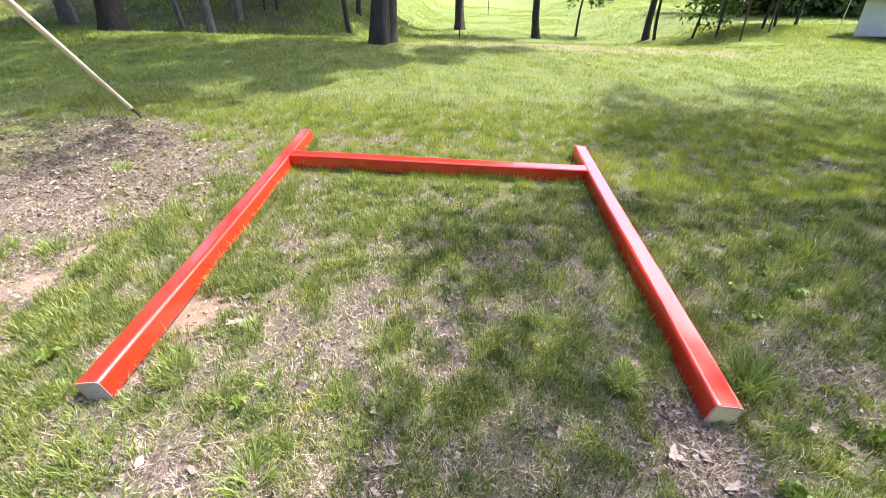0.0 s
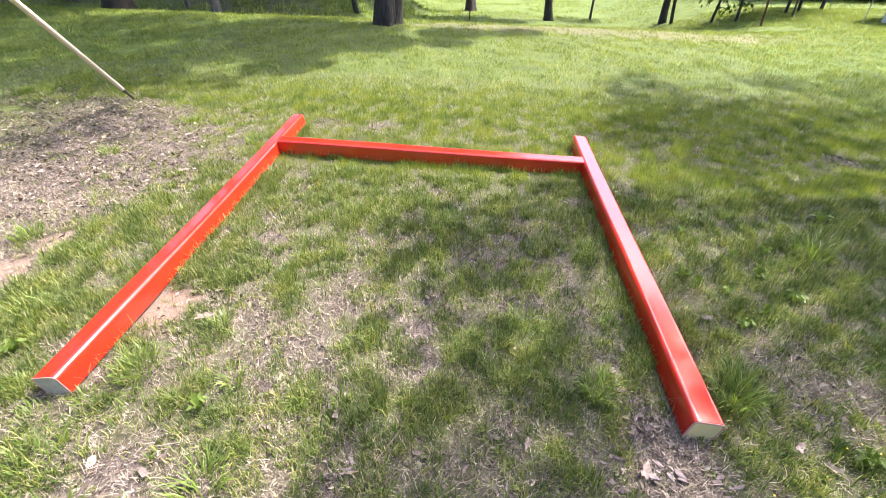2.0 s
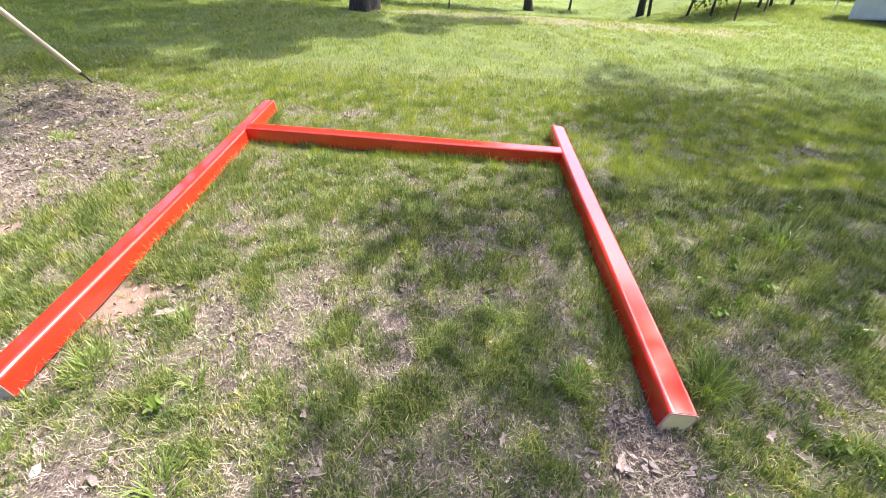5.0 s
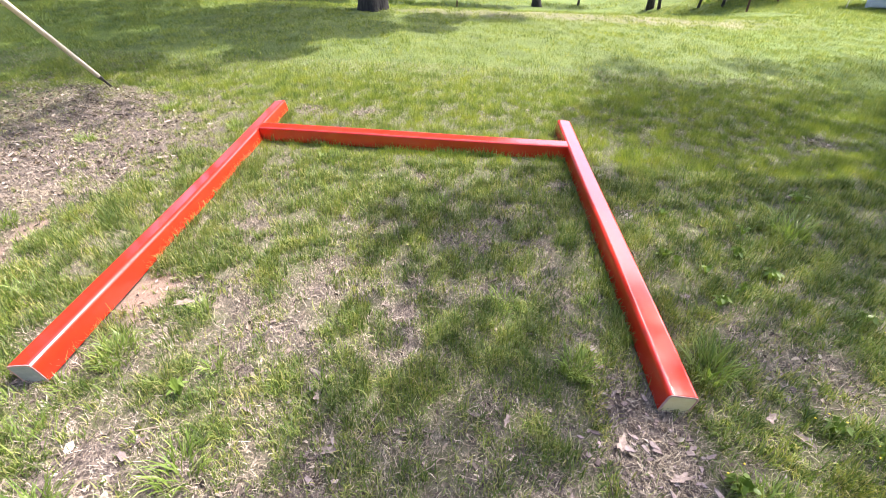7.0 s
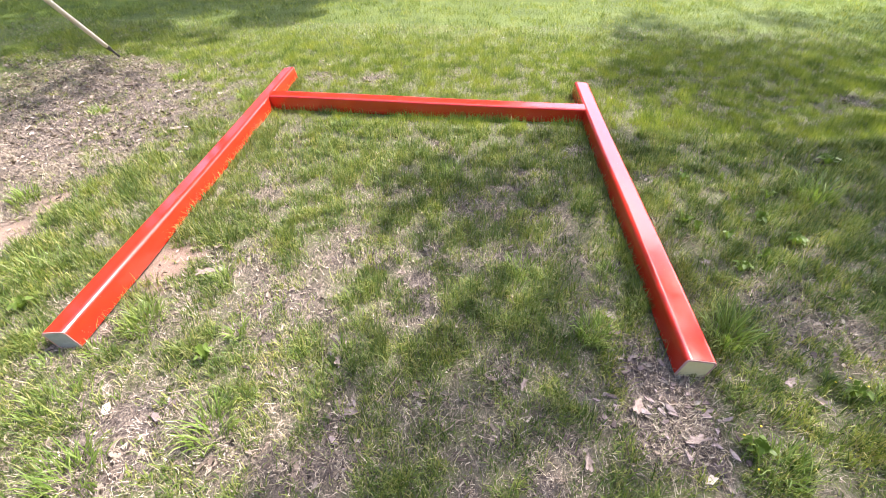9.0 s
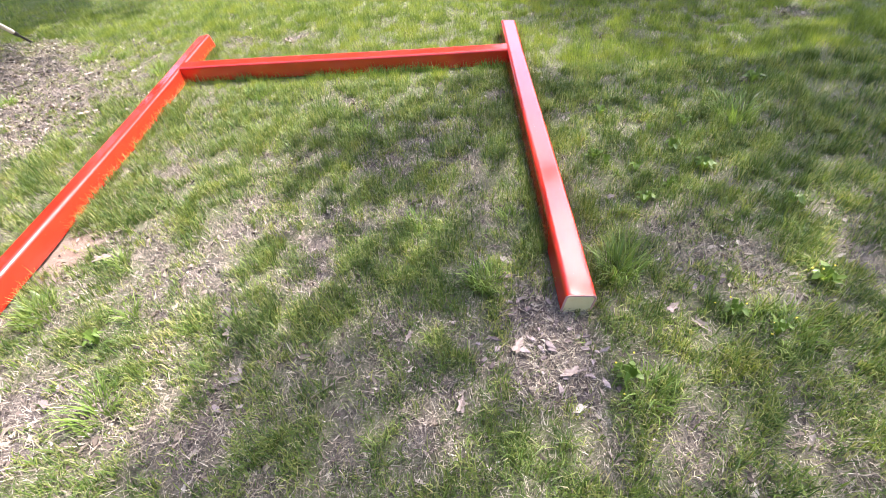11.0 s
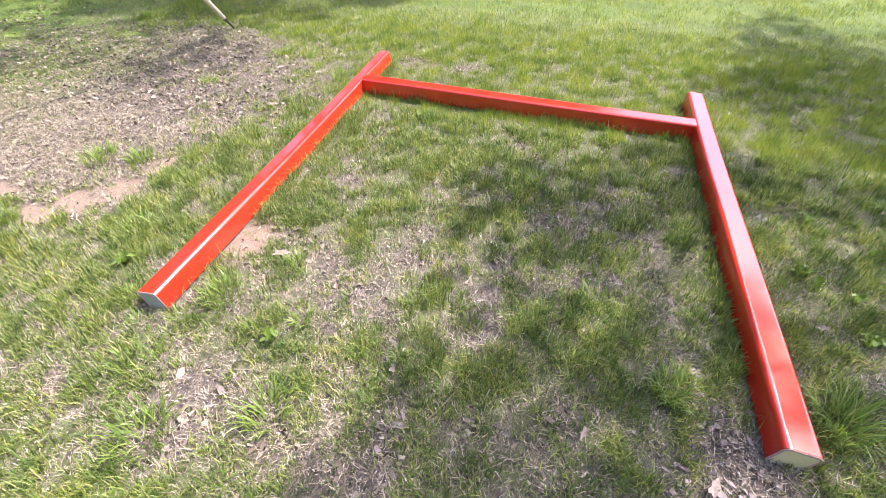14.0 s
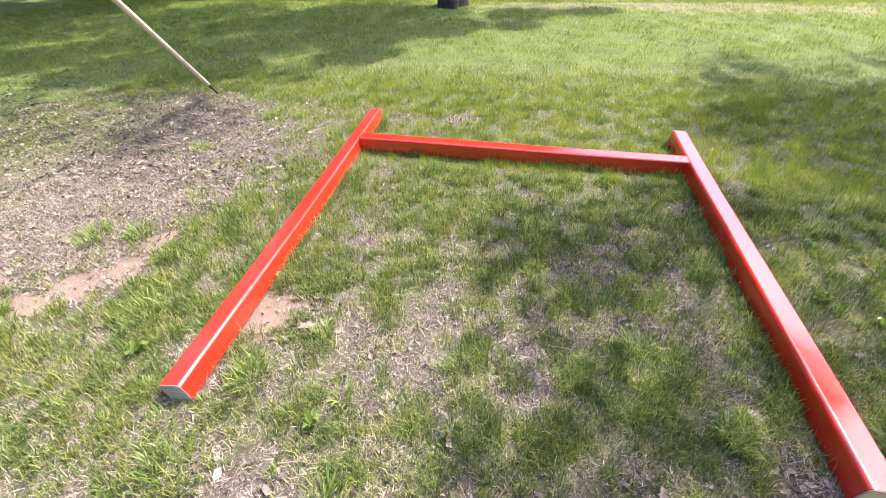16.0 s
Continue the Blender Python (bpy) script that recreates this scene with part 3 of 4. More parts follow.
def build_bushes():
    """A leafy belt of scrub at the lawn's far corner."""
    rng = np.random.default_rng(79)
    cl, cr = [], []
    for k in range(70):
        x, y = 12.6 + 9 * rng.random(), 16.5 + 5.0 * rng.random()
        h = height(x, y)
        for _ in range(3):
            cl.append((x, y, h + 0.3 + 4.5 * rng.random()))
            cr.append((0.9, 0.9, 0.8))
    tagged(leaf_cloud(cl, cr, 30000, 0.15, 80, M_SCRUB, "scrub"), "leafy green scrub at the edge of the lawn", "scrub", kind="stuff")


def build_woods():
    rng = np.random.default_rng(77)
    cl, cr = [], []
    for k in range(110):
        s = rng.random()
        x, y = 16 + 60 * s + rng.normal() * 2, 42 - 14 * s + rng.normal() * 4 + 12 * rng.random()
        h = height(x, y)
        tall = 7 + 6 * rng.random()
        for _ in range(3):
            cl.append((x + rng.normal(), y + rng.normal(), h + tall * rng.random() * 0.9))
            cr.append((2.2, 2.2, 2.0))
    for k in range(70):
        x, y = -20 - 50 * rng.random(), 20 + 30 * rng.random()
        h = height(x, y)
        for _ in range(3):
            cl.append((x + rng.normal(), y + rng.normal(), h + 10 * rng.random()))
            cr.append((2.4, 2.4, 2.2))
    # unseen ring behind and to the left, added to block low sky light
    for k in range(150):
        a = radians(100 + 200 * k / 150 + 2 * rng.normal())
        q = 15 + 5 * rng.random()
        x, y = 1 + q * math.sin(a), -1 + q * math.cos(a)
        h = height(x, y)
        for _ in range(3):
            cl.append((x + rng.normal(), y + rng.normal(), h + 0.5 + 9 * rng.random()))
            cr.append((2.0, 2.0, 1.8))
    ob = leaf_cloud(cl, cr, 44000, 0.46, 78, M_FARLEAF, "far_woods")
    tagged(ob, "dark leafy woods beyond the lawn, with an unseen ring added to block sky light", "woods", kind="stuff")


# ---- fence posts, stick and shed ----
def box(x0, x1, y0, y1, z0, z1, bm=None):
    bm = bm or bmesh.new()
    bmesh.ops.create_cube(bm, size=1, matrix=Matrix.Translation(((x0 + x1) / 2, (y0 + y1) / 2, (z0 + z1) / 2)) @ Matrix.Diagonal((x1 - x0, y1 - y0, z1 - z0, 1)))
    return bm


def build_fence():
    for x, y, tall, lean in ((8.43, 9.32, 1.5, 0.0), (0.93, 14.2, 1.3, 0.03), (2.45, 27.9, 1.6, 0.0), (9.6, 10.15, 1.4, 0.02)):
        z = height(x, y)
        root = thing("fence_post", "rusty steel T-shaped fence post in grass", "fence post", "fence posts", (x, y, z))
        bm = bmesh.new()
        for w, d, oy in ((0.045, 0.008, 0), (0.008, 0.04, 0.024)):
            m = Matrix.Translation((x + lean * tall / 2, y + oy, z + tall / 2 - 0.15)) @ Matrix.Rotation(lean, 4, "Y") @ Matrix.Diagonal((w, d, tall + 0.3, 1))
            bmesh.ops.create_cube(bm, size=1, matrix=m)
        part("stake", bm, M_RUST, root)
        for k in range(5):
            part("stud", box(x + lean * tall * k / 5 - 0.009, x + lean * tall * k / 5 + 0.009, y - 0.014, y - 0.002, z + 0.2 + (tall - 0.3) * k / 5, z + 0.215 + (tall - 0.3) * k / 5), M_RUST, root)
    x, y = 10.4, 8.82
    pts = [(x + 0.01 * k, y, height(x, y) - 0.1 + 0.15 * k) for k in range(7)]
    root = thing("marker_stake", "thin pale marker stake leaning beside the shed", "stake", at=pts[0])
    part("rod", loft(tube_rings(pts, [0.010] * 7, 6)), M_GUARD, root)


def build_shed():
    root = thing("shed", "small low white clad shed on the lawn", "shed")
    w, d, h = 3.0, 2.4, 1.0
    part("wall", box(0, w, 0, d, -0.6, h), M_WHITE, root)
    for k in range(5):
        z0 = 0.06 + k * 0.18
        part("siding_board", box(-0.012, w + 0.012, -0.014, -0.002, z0, z0 + 0.172), M_WHITE, root)
        part("siding_board", box(-0.014, -0.002, -0.01, d, z0, z0 + 0.172), M_WHITE, root)
    part("corner_trim", box(-0.03, 0.07, -0.03, 0.07, -0.1, h), M_WHITE, root)
    part("skid", box(-0.01, w, -0.02, 0.1, -0.5, 0.04), M_STEEL, root, "dark base skid")
    part("fascia", box(-0.25, w + 0.25, -0.29, -0.252, h - 0.1, h + 0.06), M_WHITE, root)
    bm = bmesh.new()
    e, r = 0.25, 0.7
    pts = [(-e, -e, h - 0.03), (w + e, -e, h - 0.03), (w + e, d / 2, h + r), (-e, d / 2, h + r), (-e, d + e, h - 0.03), (w + e, d + e, h - 0.03)]
    lo = [bm.verts.new(p) for p in pts]
    hi = [bm.verts.new((p[0], p[1], p[2] + 0.09)) for p in pts]
    for f in ((0, 1, 2, 3), (3, 2, 5, 4)):
        bm.faces.new([hi[k] for k in f])
        bm.faces.new([lo[k] for k in f][::-1])
    for a, b in ((0, 1), (1, 2), (2, 5), (5, 4), (4, 3), (3, 0)):
        bm.faces.new((lo[a], lo[b], hi[b], hi[a]))
    part("roof", bm, M_ROOF, root, "brown shingle roof")
    x, y = 11.0, 9.0
    root.matrix_world = Matrix.Translation((x, y, height(x, y) - 0.05)) @ Matrix.Rotation(radians(-50), 4, "Z")


# ---- grass ----
def blades(name, x, y, length, width, lean, material, label, category, seed, segs=2, sink=0.012):
    """Upright tapered blades, bent over, as one mesh."""
    rng = np.random.default_rng(seed)
    n = len(x)
    z = land(x, y) - sink + 0.008
    a = rng.random(n) * 2 * np.pi
    out = np.stack([np.cos(a), np.sin(a), np.zeros(n)], 1)
    b = a + np.pi / 2 + rng.normal(size=n) * 0.5
    side = np.stack([np.cos(b), np.sin(b), np.zeros(n)], 1) * (width / 2)[:, None]
    base = np.stack([x, y, z], 1)
    up = np.array([0, 0, 1.0])
    l = length[:, None]
    k = lean[:, None]
    mid = base + up * l * 0.55 * np.sqrt(np.clip(1 - (k * 0.55) ** 2, 0.05, 1)) + out * l * k * 0.28
    tip = mid + up * l * 0.5 * np.clip(1 - k, 0.02, 1) + out * l * k * 0.62
    if segs == 2:
        verts = np.stack([base - side, base + side, mid + side * 0.8, mid - side * 0.8, tip], 1).reshape(-1, 3)
        i = np.arange(n)[:, None] * 5
        loops = np.concatenate([i, i + 1, i + 2, i + 3, i + 3, i + 2, i + 4], 1).ravel()
        sizes = np.tile([4, 3], n)
    else:
        verts = np.stack([base - side, base + side, tip], 1).reshape(-1, 3)
        loops, sizes = np.arange(3 * n), np.full(n, 3)
    me = mesh_from(name, verts, loops, sizes, material)
    return tagged(new(name, me), label, category, kind="stuff")


def beam_clear(x, y):
    """True where no beam of the frame lies."""
    left = np.abs(x - (0.004 - 0.112 * (y + 2.135) / 2.735)) < 0.056
    right = np.abs(x - 2.337) < 0.056
    bar = np.abs(y - (0.062 - 0.036 * (x + 0.045))) < 0.053
    return ~((left & (y > -2.10) & (y < 0.61)) | (right & (y > -2.02) & (y < 0.44)) | (bar & (x > 0) & (x < 2.3)))


def scatter(rng, n, x0, x1, y0, y1):
    return x0 + (x1 - x0) * rng.random(n), y0 + (y1 - y0) * rng.random(n)


def build_grass():
    rng = np.random.default_rng(5)
    # small tussocks of fine blades
    x, y = scatter(rng, 520000, -3.4, 6.4, -2.9, 2.4)
    seen = (x > -0.9 - 1.15 * (y + 2.6)) & (x < 3.3 + 1.1 * (y + 2.5))
    x, y = x[seen], y[seen]
    cover, sand = ground_cover(x, y)
    gaps = 0.07 + 0.93 * smooth(0.40, 0.58, fbm(x, y, 12, 51)) * (0.4 + 0.6 * smooth(0.35, 0.6, fbm(x, y, 28, 55)))
    keep = (rng.random(len(x)) < cover * gaps * (1 - smooth(1.0, 2.4, y)) * 0.95) & beam_clear(x, y)
    x, y, cover = x[keep], y[keep], cover[keep]
    each = 7
    bx = np.repeat(x, each) + rng.normal(size=len(x) * each) * 0.011
    by = np.repeat(y, each) + rng.normal(size=len(x) * each) * 0.011
    cover = np.repeat(cover * (0.6 + 0.7 * rng.random(len(x))), each)
    n = len(bx)
    tall = (0.022 + 0.058 * rng.random(n)) * (0.6 + 0.6 * cover)
    wide, bend = 0.0021 + 0.0030 * rng.random(n), 0.15 + rng.random(n) * 0.85
    for name, zone, segs, label, look_of in (("near_grass", by < -0.2, 2, "short patchy green grass on the lawn", M_GRASS), ("middle_grass", by >= -0.2, 1, "short green grass round the crossbar", M_LAWN)):
        blades(name, bx[zone], by[zone], tall[zone], wide[zone], bend[zone], look_of, label, "grass", 6, segs)
    # farther lawn
    x, y = scatter(rng, 980000, -10, 14.0, 0.6, 13)
    lawn = (y < 7.6) | (x > 7.0 + 0.35 * (13 - y))
    x, y = x[lawn], y[lawn]
    cover, sand = ground_cover(x, y)
    keep = (rng.random(len(x)) < cover * (0.35 + 1.0 * smooth(0.3, 0.6, fbm(x, y, 5, 52))) * smooth(0.6, 2.2, y) * (1 - 0.6 * spot(x, y, 3.8, 6.4, 4.0, 0.75))) & beam_clear(x, y)
    x, y = x[keep], y[keep]
    n = len(x)
    lush = 0.65 + 0.7 * smooth(0.35, 0.62, fbm(x, y, 4.5, 57))
    blades("far_grass", x, y, (0.032 + 0.045 * rng.random(n)) * lush, 0.004 + 0.006 * rng.random(n), 0.3 + rng.random(n) * 0.7, M_LAWN, "thick green lawn grass towards the crest", "grass", 7, 1)
    # lawn beside and behind the frame
    x, y = scatter(rng, 260000, -9.0, 11.0, -9.0, 2.0)
    seen = (x > -0.9 - 1.15 * (y + 2.6)) & (x < 3.3 + 1.1 * (y + 2.5)) & (y > -2.9)
    x, y = x[~seen], y[~seen]
    cover, sand = ground_cover(x, y)
    keep = rng.random(len(x)) < cover * (0.3 + 0.7 * smooth(0.35, 0.6, fbm(x, y, 5, 56)))
    x, y = x[keep], y[keep]
    n = len(x)
    blades("outer_grass", x, y, 0.03 + 0.045 * rng.random(n), 0.0035 + 0.004 * rng.random(n), 0.1 + rng.random(n) * 0.85, M_GRASS, "patchy lawn grass round the frame", "grass", 27, 1)
    # rough meadow behind the crest
    x, y = scatter(rng, 300000, -16, 24, 8.0, 40)
    keep = rng.random(len(x)) < smooth(0.35, 0.65, fbm(x, y, 0.7, 53)) * (1 - smooth(6, 9, x) * (y < 13))
    x, y = x[keep], y[keep]
    n = len(x)
    blades("meadow_grass", x, y, 0.04 + 0.10 * rng.random(n), 0.010 + 0.014 * rng.random(n), 0.3 + rng.random(n) * 0.7, M_LAWN, "rough green meadow on the hillside", "meadow", 17, 1)
    # rank grass and undergrowth in the shady hollow
    x, y = scatter(rng, 70000, -15, 0.5, 7.9, 17)
    keep = rng.random(len(x)) < 0.12 + 0.88 * smooth(0.42, 0.6, fbm(x, y, 1.3, 58))
    x, y = x[keep], y[keep]
    n = len(x)
    blades("hollow_grass", x, y, 0.06 + 0.16 * rng.random(n) ** 2, 0.012 + 0.016 * rng.random(n), 0.2 + rng.random(n) * 0.8, M_LAWN, "rank green undergrowth in the shaded hollow", "undergrowth", 18, 1)
    # dry stalks lying in the sward, thickest where the lawn is thin
    sx, sy = [], []
    for count, y0, y1 in ((620000, -2.9, 2.4), (620000, -2.9, -0.7)):
        x, y = scatter(rng, count, -4.2, 5.6, y0, y1)
        seen = (x > -0.9 - 1.3 * (y + 2.6)) & (x < 3.3 + 1.1 * (y + 2.5))
        x, y = x[seen], y[seen]
        cover, sand = ground_cover(x, y)
        keep = (rng.random(len(x)) < (1.0 - 0.45 * cover) * (1 - 0.96 * sand) * (0.35 + 0.65 * smooth(0.3, 0.6, fbm(x, y, 8, 54)))) & beam_clear(x, y)
        sx.append(x[keep])
        sy.append(y[keep])
    x, y = np.concatenate(sx), np.concatenate(sy)
    n = len(x)
    blades("dry_straw", x, y, 0.008 + 0.042 * rng.random(n) ** 2, 0.0011 + 0.0021 * rng.random(n) ** 2, 0.75 + 0.25 * rng.random(n), M_STRAW, "dry straw lying in the thin grass", "straw", 8, 1, -0.004)


def build_fringe():
    """Longer blades that the mower missed beside the beams."""
    rng = np.random.default_rng(19)
    xs, ys = [], []
    for (ax, ay), (bx, by), offs, count in (((2.337, -2.0), (2.336, 0.43), (-0.068, 0.07), 2600), ((0.0, 0.06), (2.28, -0.02), (-0.066, 0.064), 3000), ((-0.014, -2.1), (-0.108, 0.6), (-0.066, 0.068), 2400)):
        ux, uy = bx - ax, by - ay
        q = math.hypot(ux, uy)
        for off in offs:
            t = rng.random(count)
            t = t[rng.random(count) < 0.15 + 0.85 * smooth(0.4, 0.6, vnoise(t * q * 7, t * 0 + off * 90, 61))]
            d = off + np.sign(off) * np.abs(rng.normal(size=len(t))) * 0.016
            xs.append(ax + ux * t + uy / q * d)
            ys.append(ay + uy * t - ux / q * d)
    x, y = np.concatenate(xs), np.concatenate(ys)
    cover, sand = ground_cover(x, y)
    keep = (sand < 0.4) & beam_clear(x, y)
    x, y = x[keep], y[keep]
    n = len(x)
    blades("fringe_grass", x, y, 0.045 + 0.06 * rng.random(n), 0.002 + 0.0022 * rng.random(n), 0.1 + 0.7 * rng.random(n), M_GRASS, "longer grass fringe beside the red beams", "grass", 20)


TUFTS = [(2.02, -1.90, 0.10, 150, 0.15), (2.54, -1.88, 0.12, 170, 0.21), (0.71, -2.38, 0.12, 130, 0.15), (0.62, -2.0, 0.06, 70, 0.11), (1.38, -0.76, 0.14, 220, 0.10), (3.42, -0.87, 0.16, 180, 0.20),
         (-1.38, -0.12, 0.12, 140, 0.08), (-1.15, 0.6, 0.14, 120, 0.09), (-0.85, 0.62, 0.10, 90, 0.08), (-1.24, -1.29, 0.16, 200, 0.12), (-1.0, -1.22, 0.12, 160, 0.12), (-1.22, -1.9, 0.12, 150, 0.14), (-0.36, 0.21, 0.12, 140, 0.10),
         (0.58, -0.24, 0.16, 220, 0.09), (0.42, -1.72, 0.06, 80, 0.09), (0.20, -1.98, 0.14, 240, 0.12), (0.15, -2.35, 0.2, 170, 0.10), (1.75, -1.55, 0.12, 140, 0.09), (3.0, -2.15, 0.14, 150, 0.12),
         (2.5, -2.35, 0.12, 120, 0.12), (0.35, -2.55, 0.15, 170, 0.14), (2.15, -1.55, 0.08, 110, 0.08), (1.05, -2.05, 0.05, 40, 0.10), (-0.45, -1.75, 0.2, 240, 0.10), (-0.02, -2.2, 0.12, 110, 0.06), (-0.16, -2.1, 0.10, 120, 0.08), (0.12, -2.12, 0.07, 90, 0.07)]


def tuft_mesh(cx, cy, r, count, tall, rng):
    """Broad blades that rise from a crown and arch outwards, each with three joints and a fold along its midrib."""
    a = rng.random(count) * 2 * np.pi
    q = np.sqrt(rng.random(count)) * r * 0.6
    x, y = cx + np.cos(a) * q, cy + np.sin(a) * q
    keep = beam_clear(x, y)
    a, x, y = a[keep], x[keep], y[keep]
    n = len(x)
    a = a + rng.normal(size=n) * 0.8
    out = np.stack([np.cos(a), np.sin(a), np.zeros(n)], 1)
    side = np.stack([-np.sin(a), np.cos(a), np.zeros(n)], 1) * ((0.0022 + 0.0030 * rng.random(n)) / 2)[:, None]
    side[:, 2] += rng.normal(size=n) * 0.0008
    l = (tall * (0.4 + 0.8 * rng.random(n)))[:, None]
    k = (0.4 + 0.6 * rng.random(n))[:, None]
    p = np.stack([x, y, land(x, y)], 1)
    rows = [p]
    for s, w in ((0.36, 0.25), (0.34, 0.75), (0.30, 1.25)):
        ang = np.clip(k * w * 1.35, 0, 1.9)
        p = p + l * s * (np.sin(ang) * out + np.cos(ang) * np.array([0, 0, 1.0]))
        p[:, 2] = np.maximum(p[:, 2], land(p[:, 0], p[:, 1]) + 0.012)
        rows.append(p)
    verts = np.stack([rows[0] - side, rows[0] + side, rows[1] - side * 1.1, rows[1] + side * 1.1, rows[2] - side * 0.8, rows[2] + side * 0.8, rows[3]], 1).reshape(-1, 3)
    i = np.arange(n)[:, None] * 7
    loops = np.concatenate([i, i + 1, i + 3, i + 2, i + 2, i + 3, i + 5, i + 4, i + 4, i + 5, i + 6], 1).ravel()
    return mesh_from("grass_tuft", verts, loops, np.tile([4, 4, 3], n), M_COARSE)


def build_tufts():
    rng = np.random.default_rng(9)
    for cx, cy, r, count, tall in TUFTS:
        ob = new("grass_tuft", tuft_mesh(cx, cy, r, int(count * 0.85), tall * 0.85, rng))
        tagged(ob, "coarse bright green grass tuft in the lawn", "grass tuft", "grass tufts", "thing")


def build_litter():
    """Dry leaves and twigs lying about."""
    rng = np.random.default_rng(15)
    x, y = scatter(rng, 210000, -5.0, 5.4, -3.0, 2.2)
    cover, sand = ground_cover(x, y)
    keep = (rng.random(len(x)) < ((1 - cover) ** 1.4 * 0.95 + 0.07) * (1 - 0.8 * sand)) & beam_clear(x, y)
    x, y = x[keep], y[keep]
    n = len(x)
    z = land(x, y) + 0.006 + 0.006 * rng.random(n)
    a = rng.random(n) * 2 * np.pi
    s = (0.004 + 0.018 * rng.random(n) ** 3)[:, None]
    tilt = rng.normal(size=(n, 2)) * 0.32
    u = np.stack([np.cos(a), np.sin(a), tilt[:, 0]], 1) * s
    v = np.stack([-np.sin(a), np.cos(a), tilt[:, 1]], 1) * s * (0.18 + 0.27 * rng.random(n))[:, None]
    p = np.stack([x, y, z], 1)
    lift = np.stack([np.zeros(n), np.zeros(n), s[:, 0] * (0.05 + 0.45 * rng.random(n))], 1)
    verts = np.stack([p - u, p - 0.3 * u + v + lift, p + 0.5 * u + 0.8 * v + lift * 0.6, p + u, p + 0.4 * u - v + lift * 0.7, p - 0.4 * u - 0.8 * v + lift * 0.4], 1).reshape(-1, 3)
    verts = verts + rng.normal(size=verts.shape) * np.repeat(s, 6, 0) * 0.16
    i = np.arange(n)[:, None] * 6
    loops = np.concatenate([i, i + 5, i + 4, i + 3, i, i + 3, i + 2, i + 1], 1).ravel()
    me = mesh_from("leaf_litter", verts, loops, np.full(2 * n, 4), M_DRYLEAF)
    tagged(new("leaf_litter", me), "scattered dry brown leaves on bare soil", "leaf litter", kind="stuff")


def build_chips():
    """Flakes of pale bark lying where the grass has died at the post's end, and a few elsewhere."""
    rng = np.random.default_rng(33)
    spots = [(2.16, -2.16, 0.14, 0.19, 70), (2.10, -1.95, 0.09, 0.13, 30), (2.33, -2.24, 0.12, 0.11, 24), (2.82, -1.86, 0.10, 0.14, 14), (1.15, -2.3, 0.12, 0.10, 10), (0.52, -2.32, 0.08, 0.10, 9), (0.95, -2.12, 0.12, 0.10, 9)]
    for cx, cy, rx, ry, count in spots:
        for _ in range(count):
            x, y = cx + rng.normal() * rx * 0.6, cy + rng.normal() * ry * 0.6
            if not beam_clear(np.array([x]), np.array([y]))[0]:
                continue
            size = 0.007 + 0.017 * rng.random() ** 2
            sides = 5
            bm = bmesh.new()
            rim = [(math.cos(2 * math.pi * j / sides) * size * (0.5 + 1.0 * rng.random()), math.sin(2 * math.pi * j / sides) * size * (0.2 + 0.6 * rng.random())) for j in range(sides)]
            warp = [0.35 * size * rng.random() for _ in rim]
            m = Matrix.Translation((x, y, height(x, y) + 0.016)) @ Matrix.Rotation(rng.random() * 6.28, 4, "Z") @ Matrix.Rotation(rng.normal() * 0.22, 4, "X") @ Matrix.Rotation(rng.normal() * 0.22, 4, "Y")
            lo = [bm.verts.new(m @ Vector((u, v, w - 0.002))) for (u, v), w in zip(rim, warp)]
            hi = [bm.verts.new(m @ Vector((u * 0.9, v * 0.9, w + 0.0015))) for (u, v), w in zip(rim, warp)]
            bm.faces.new(hi)
            bm.faces.new(lo[::-1])
            for j in range(sides):
                bm.faces.new((lo[j], lo[(j + 1) % sides], hi[(j + 1) % sides], hi[j]))
            tagged(part("bark_chip", bm, M_CHIP), "pale pinkish flake of bark on bare soil", "bark chip", "bark chips")


LEAVES = [(0.32, -1.70, 0.05, 20), (0.26, -1.78, 0.035, 130), (2.12, -2.18, 0.04, 60), (2.28, -2.28, 0.045, 200), (2.75, -2.12, 0.04, 300), (1.92, -2.38, 0.035, 80), (1.15, -2.28, 0.035, 10), (1.62, -2.12, 0.03, 150),
          (0.95, -1.42, 0.03, 260), (-0.62, -0.35, 0.05, 45), (-1.45, 0.35, 0.05, 190), (-0.95, 0.25, 0.045, 80), (-0.38, -0.62, 0.04, 310), (2.62, -1.45, 0.035, 30), (3.05, -1.62, 0.04, 110), (1.72, -1.42, 0.035, 220), (2.68, -2.05, 0.035, 40), (1.74, -2.13, 0.03, 250), (1.05, -2.09, 0.032, 100), (0.82, -2.16, 0.03, 330), (0.30, -1.52, 0.03, 70)]


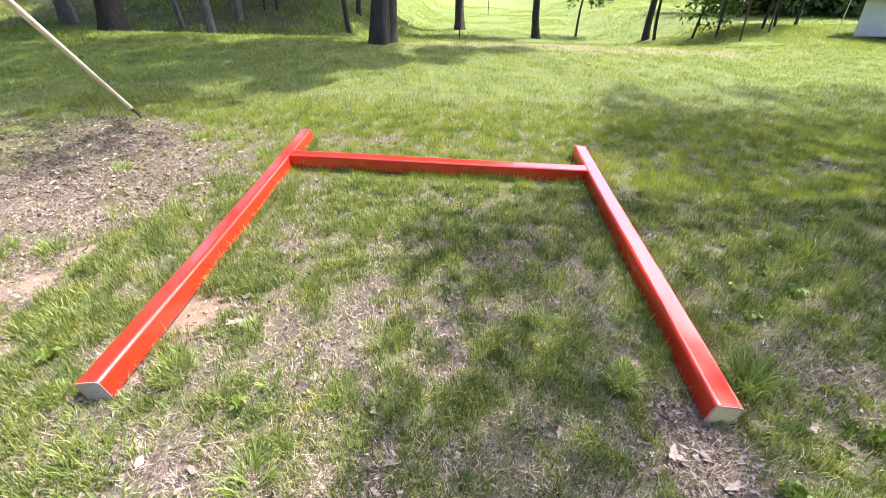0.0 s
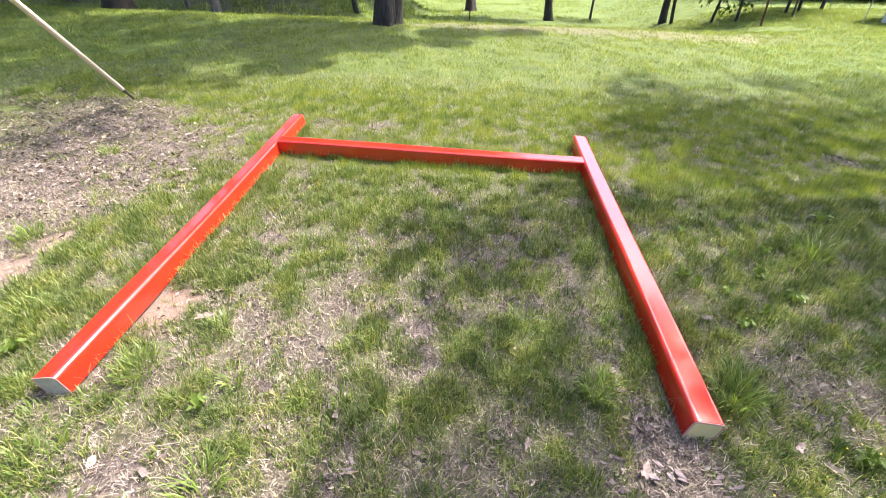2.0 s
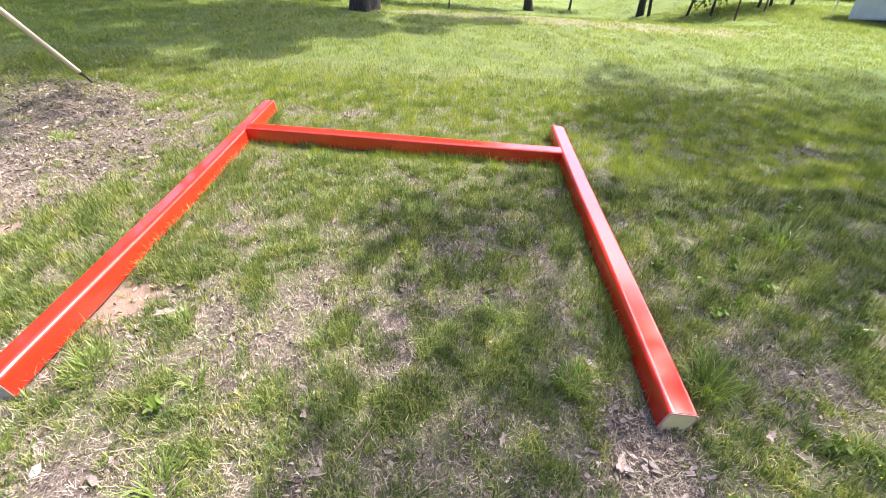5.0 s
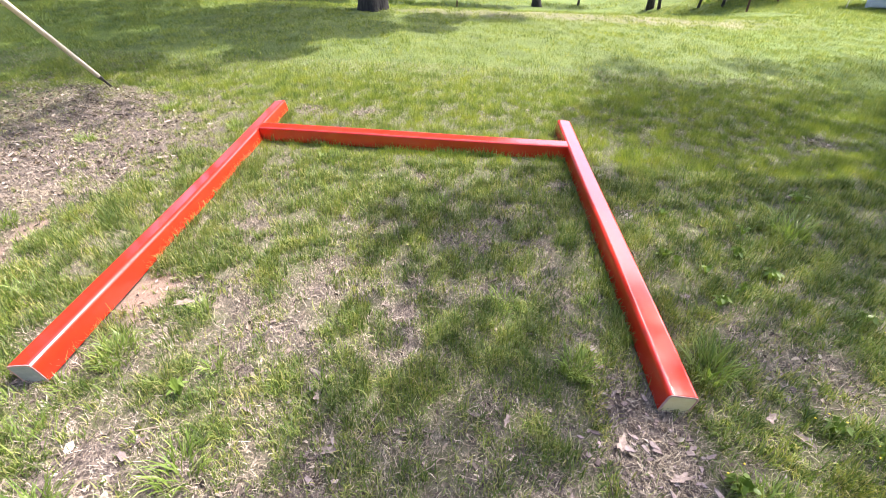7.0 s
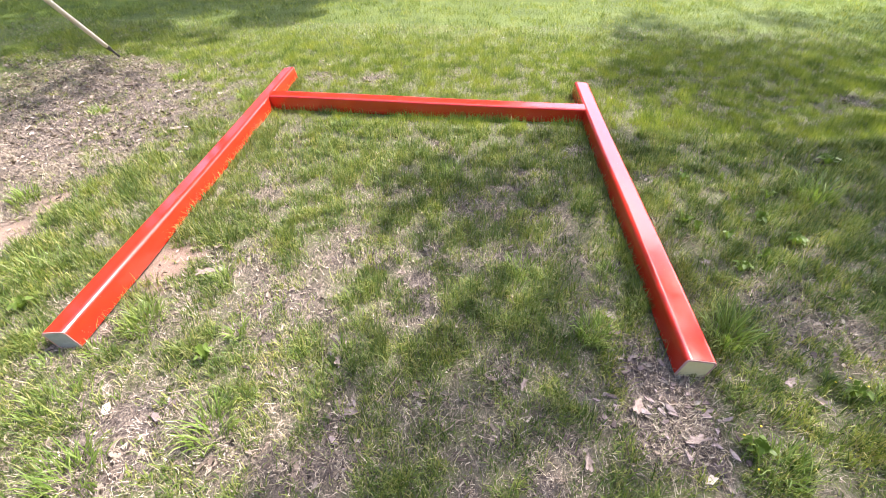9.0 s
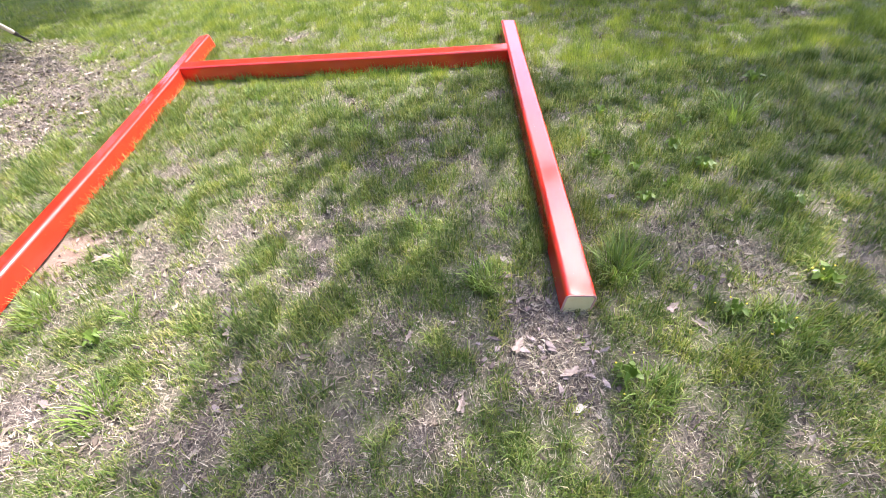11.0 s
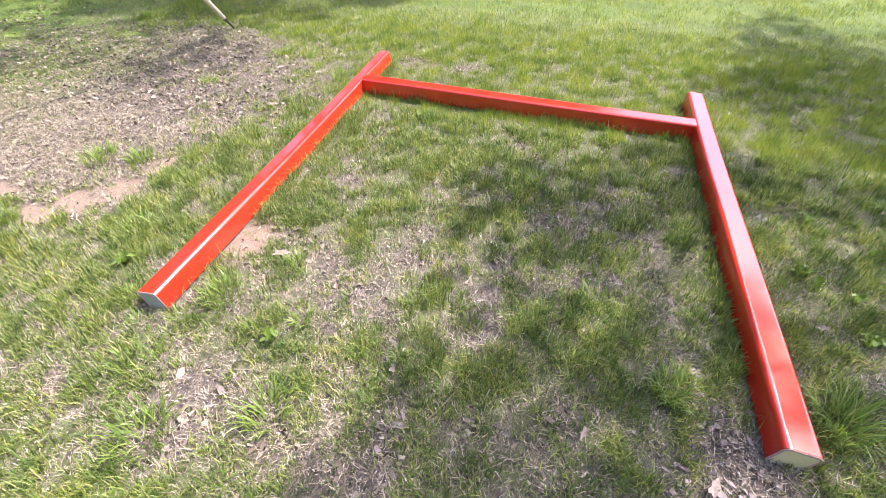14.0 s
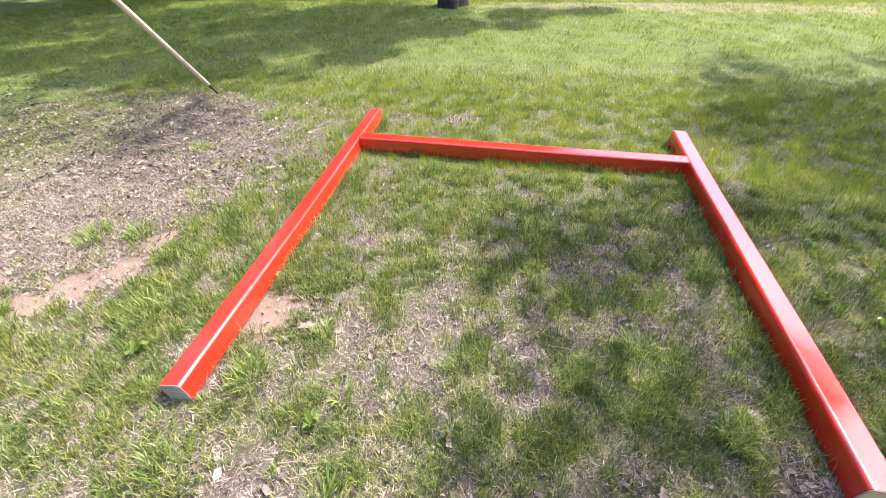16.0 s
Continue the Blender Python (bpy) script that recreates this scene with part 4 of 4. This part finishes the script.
def build_leaves():
    """Curled lobed oak leaves, each lying on its own."""
    for k, (x, y, r, turn) in enumerate(LEAVES):
        rng = np.random.default_rng(300 + k)
        z = height(x, y) + 0.022
        rim = []
        for j in range(16):
            a = 2 * math.pi * j / 16
            q = (0.55 + 0.45 * abs(math.cos(a))) * (0.80 + 0.24 * math.cos(5 * a)) * (0.9 + 0.2 * rng.random())
            rim.append((math.cos(a) * r * q, math.sin(a) * r * 0.6 * q))
        bm = bmesh.new()
        m = Matrix.Translation((x, y, z)) @ Matrix.Rotation(radians(turn), 4, "Z") @ Matrix.Rotation(radians(8 + 10 * rng.random()), 4, "X")
        lift = 0.25 + 0.5 * rng.random()
        layers = []
        for off in (0.0, -0.0012):
            hub = bm.verts.new(m @ Vector((0, 0, off)))
            layers.append((hub, [bm.verts.new(m @ Vector((u, v, off + lift * abs(v) + 0.12 * abs(u) * rng.random()))) for u, v in rim]))
        for n, (hub, ring) in enumerate(layers):
            for j in range(16):
                f = (hub, ring[j], ring[(j + 1) % 16])
                bm.faces.new(f if n == 0 else f[::-1])
        for j in range(16):
            bm.faces.new((layers[0][1][j], layers[1][1][j], layers[1][1][(j + 1) % 16], layers[0][1][(j + 1) % 16]))
        ob = part("dry_leaf", bm, M_OAK)
        tagged(ob, "curled dry brown oak leaf on the grass", "leaf", "fallen leaves")


TWIGS = [(1.28, -2.14, 0.20, 65), (1.50, -2.30, 0.16, 35), (0.92, -1.98, 0.15, 20), (1.60, -0.95, 0.20, 40), (1.05, -1.33, 0.12, 150), (2.05, -2.35, 0.14, 100), (0.55, -2.25, 0.14, 10), (1.42, -1.62, 0.13, 170),
         (-0.85, -0.55, 0.22, 30), (-1.6, 0.15, 0.25, 160), (-0.55, 0.45, 0.18, 75), (2.9, -1.35, 0.16, 50), (0.40, -1.35, 0.12, 120), (1.9, -1.75, 0.15, 5)]


def build_twigs():
    for k, (x, y, size, turn) in enumerate(TWIGS):
        rng = np.random.default_rng(400 + k)
        a = radians(turn)
        pts = []
        for j in range(6):
            u = size * (j / 5 - 0.5)
            px, py = x + math.cos(a) * u + 0.006 * rng.normal(), y + math.sin(a) * u + 0.006 * rng.normal()
            pts.append((px, py, height(px, py) + 0.022 + 0.006 * rng.random()))
        pale = k % 3 != 2
        ob = part("stalk" if pale else "twig", loft(tube_rings(pts, [0.0026, 0.0024, 0.0022, 0.002, 0.0016, 0.0009], 5, 0.1, k)), M_STRAW if pale else M_TWIG)
        tagged(ob, "long pale dry grass stalk lying on the lawn" if pale else "thin brown twig lying on the lawn", "stalk" if pale else "twig", "stalks and twigs")


WEEDS = [(2.87, -2.08, 0.045, 14), (2.98, -2.16, 0.035, 10), (3.35, -1.55, 0.05, 12), (2.62, -1.15, 0.045, 10), (3.1, -1.28, 0.05, 12), (2.45, -2.30, 0.045, 10), (3.7, -0.5, 0.06, 12), (2.75, -0.75, 0.045, 10), (-0.35, -1.95, 0.05, 11), (0.55, -2.12, 0.04, 10), (3.25, -1.95, 0.055, 12), (2.76, -1.49, 0.045, 10), (3.01, -1.11, 0.05, 11), (2.79, -1.27, 0.04, 9), (2.66, -1.21, 0.035, 8), (3.15, -0.9, 0.04, 9), (2.9, -1.4, 0.035, 8), (2.95, -0.95, 0.035, 8)]


def build_weeds():
    for k, (x, y, r, count) in enumerate(WEEDS):
        rng = np.random.default_rng(500 + k)
        root = thing("weed", "low broad-leaved bright green weed in the lawn", "weed", "lawn weeds", (x, y, height(x, y)))
        for j in range(count):
            a = radians(137.5 * j)
            out = Vector((math.cos(a), math.sin(a), 0))
            side = Vector((-math.sin(a), math.cos(a), 0))
            size = r * (0.45 + 0.55 * rng.random())
            base = Vector((x, y, height(x, y) + 0.002))
            mid = base + out * size * 0.6 + Vector((0, 0, 0.04 + 0.035 * rng.random()))
            tip = base + out * size * 1.15 + Vector((0, 0, 0.032 + 0.03 * rng.random()))
            bm = bmesh.new()
            v = [bm.verts.new(p) for p in (base - side * 0.0015, base + side * 0.0015, mid + side * size * 0.26, mid + (tip - mid) * 0.6 + side * size * 0.2, tip, mid + (tip - mid) * 0.6 - side * size * 0.2, mid - side * size * 0.26)]
            hub = bm.verts.new(mid - Vector((0, 0, 0.004)))
            for p in range(7):
                bm.faces.new((hub, v[p], v[(p + 1) % 7]))
            part("leaf", bm, M_COARSE, root)
        if k in (0, 1, 5, 10):
            for j in range(3):
                px, py = x + rng.normal() * 0.05, y + rng.normal() * 0.05
                bm = bmesh.new()
                bmesh.ops.create_icosphere(bm, subdivisions=1, radius=0.004, matrix=Matrix.Translation((px, py, height(px, py) + 0.05)) @ Matrix.Diagonal((1, 1, 0.6, 1)))
                part("flower", bm, M_FLOWER, root, "tiny yellow flower")


build_ground()
build_frame()
build_guy()
build_trees()
build_bushes()
build_woods()
build_fence()
build_shed()
build_grass()
build_fringe()
build_tufts()
build_litter()
build_chips()
build_leaves()
build_twigs()
build_weeds()
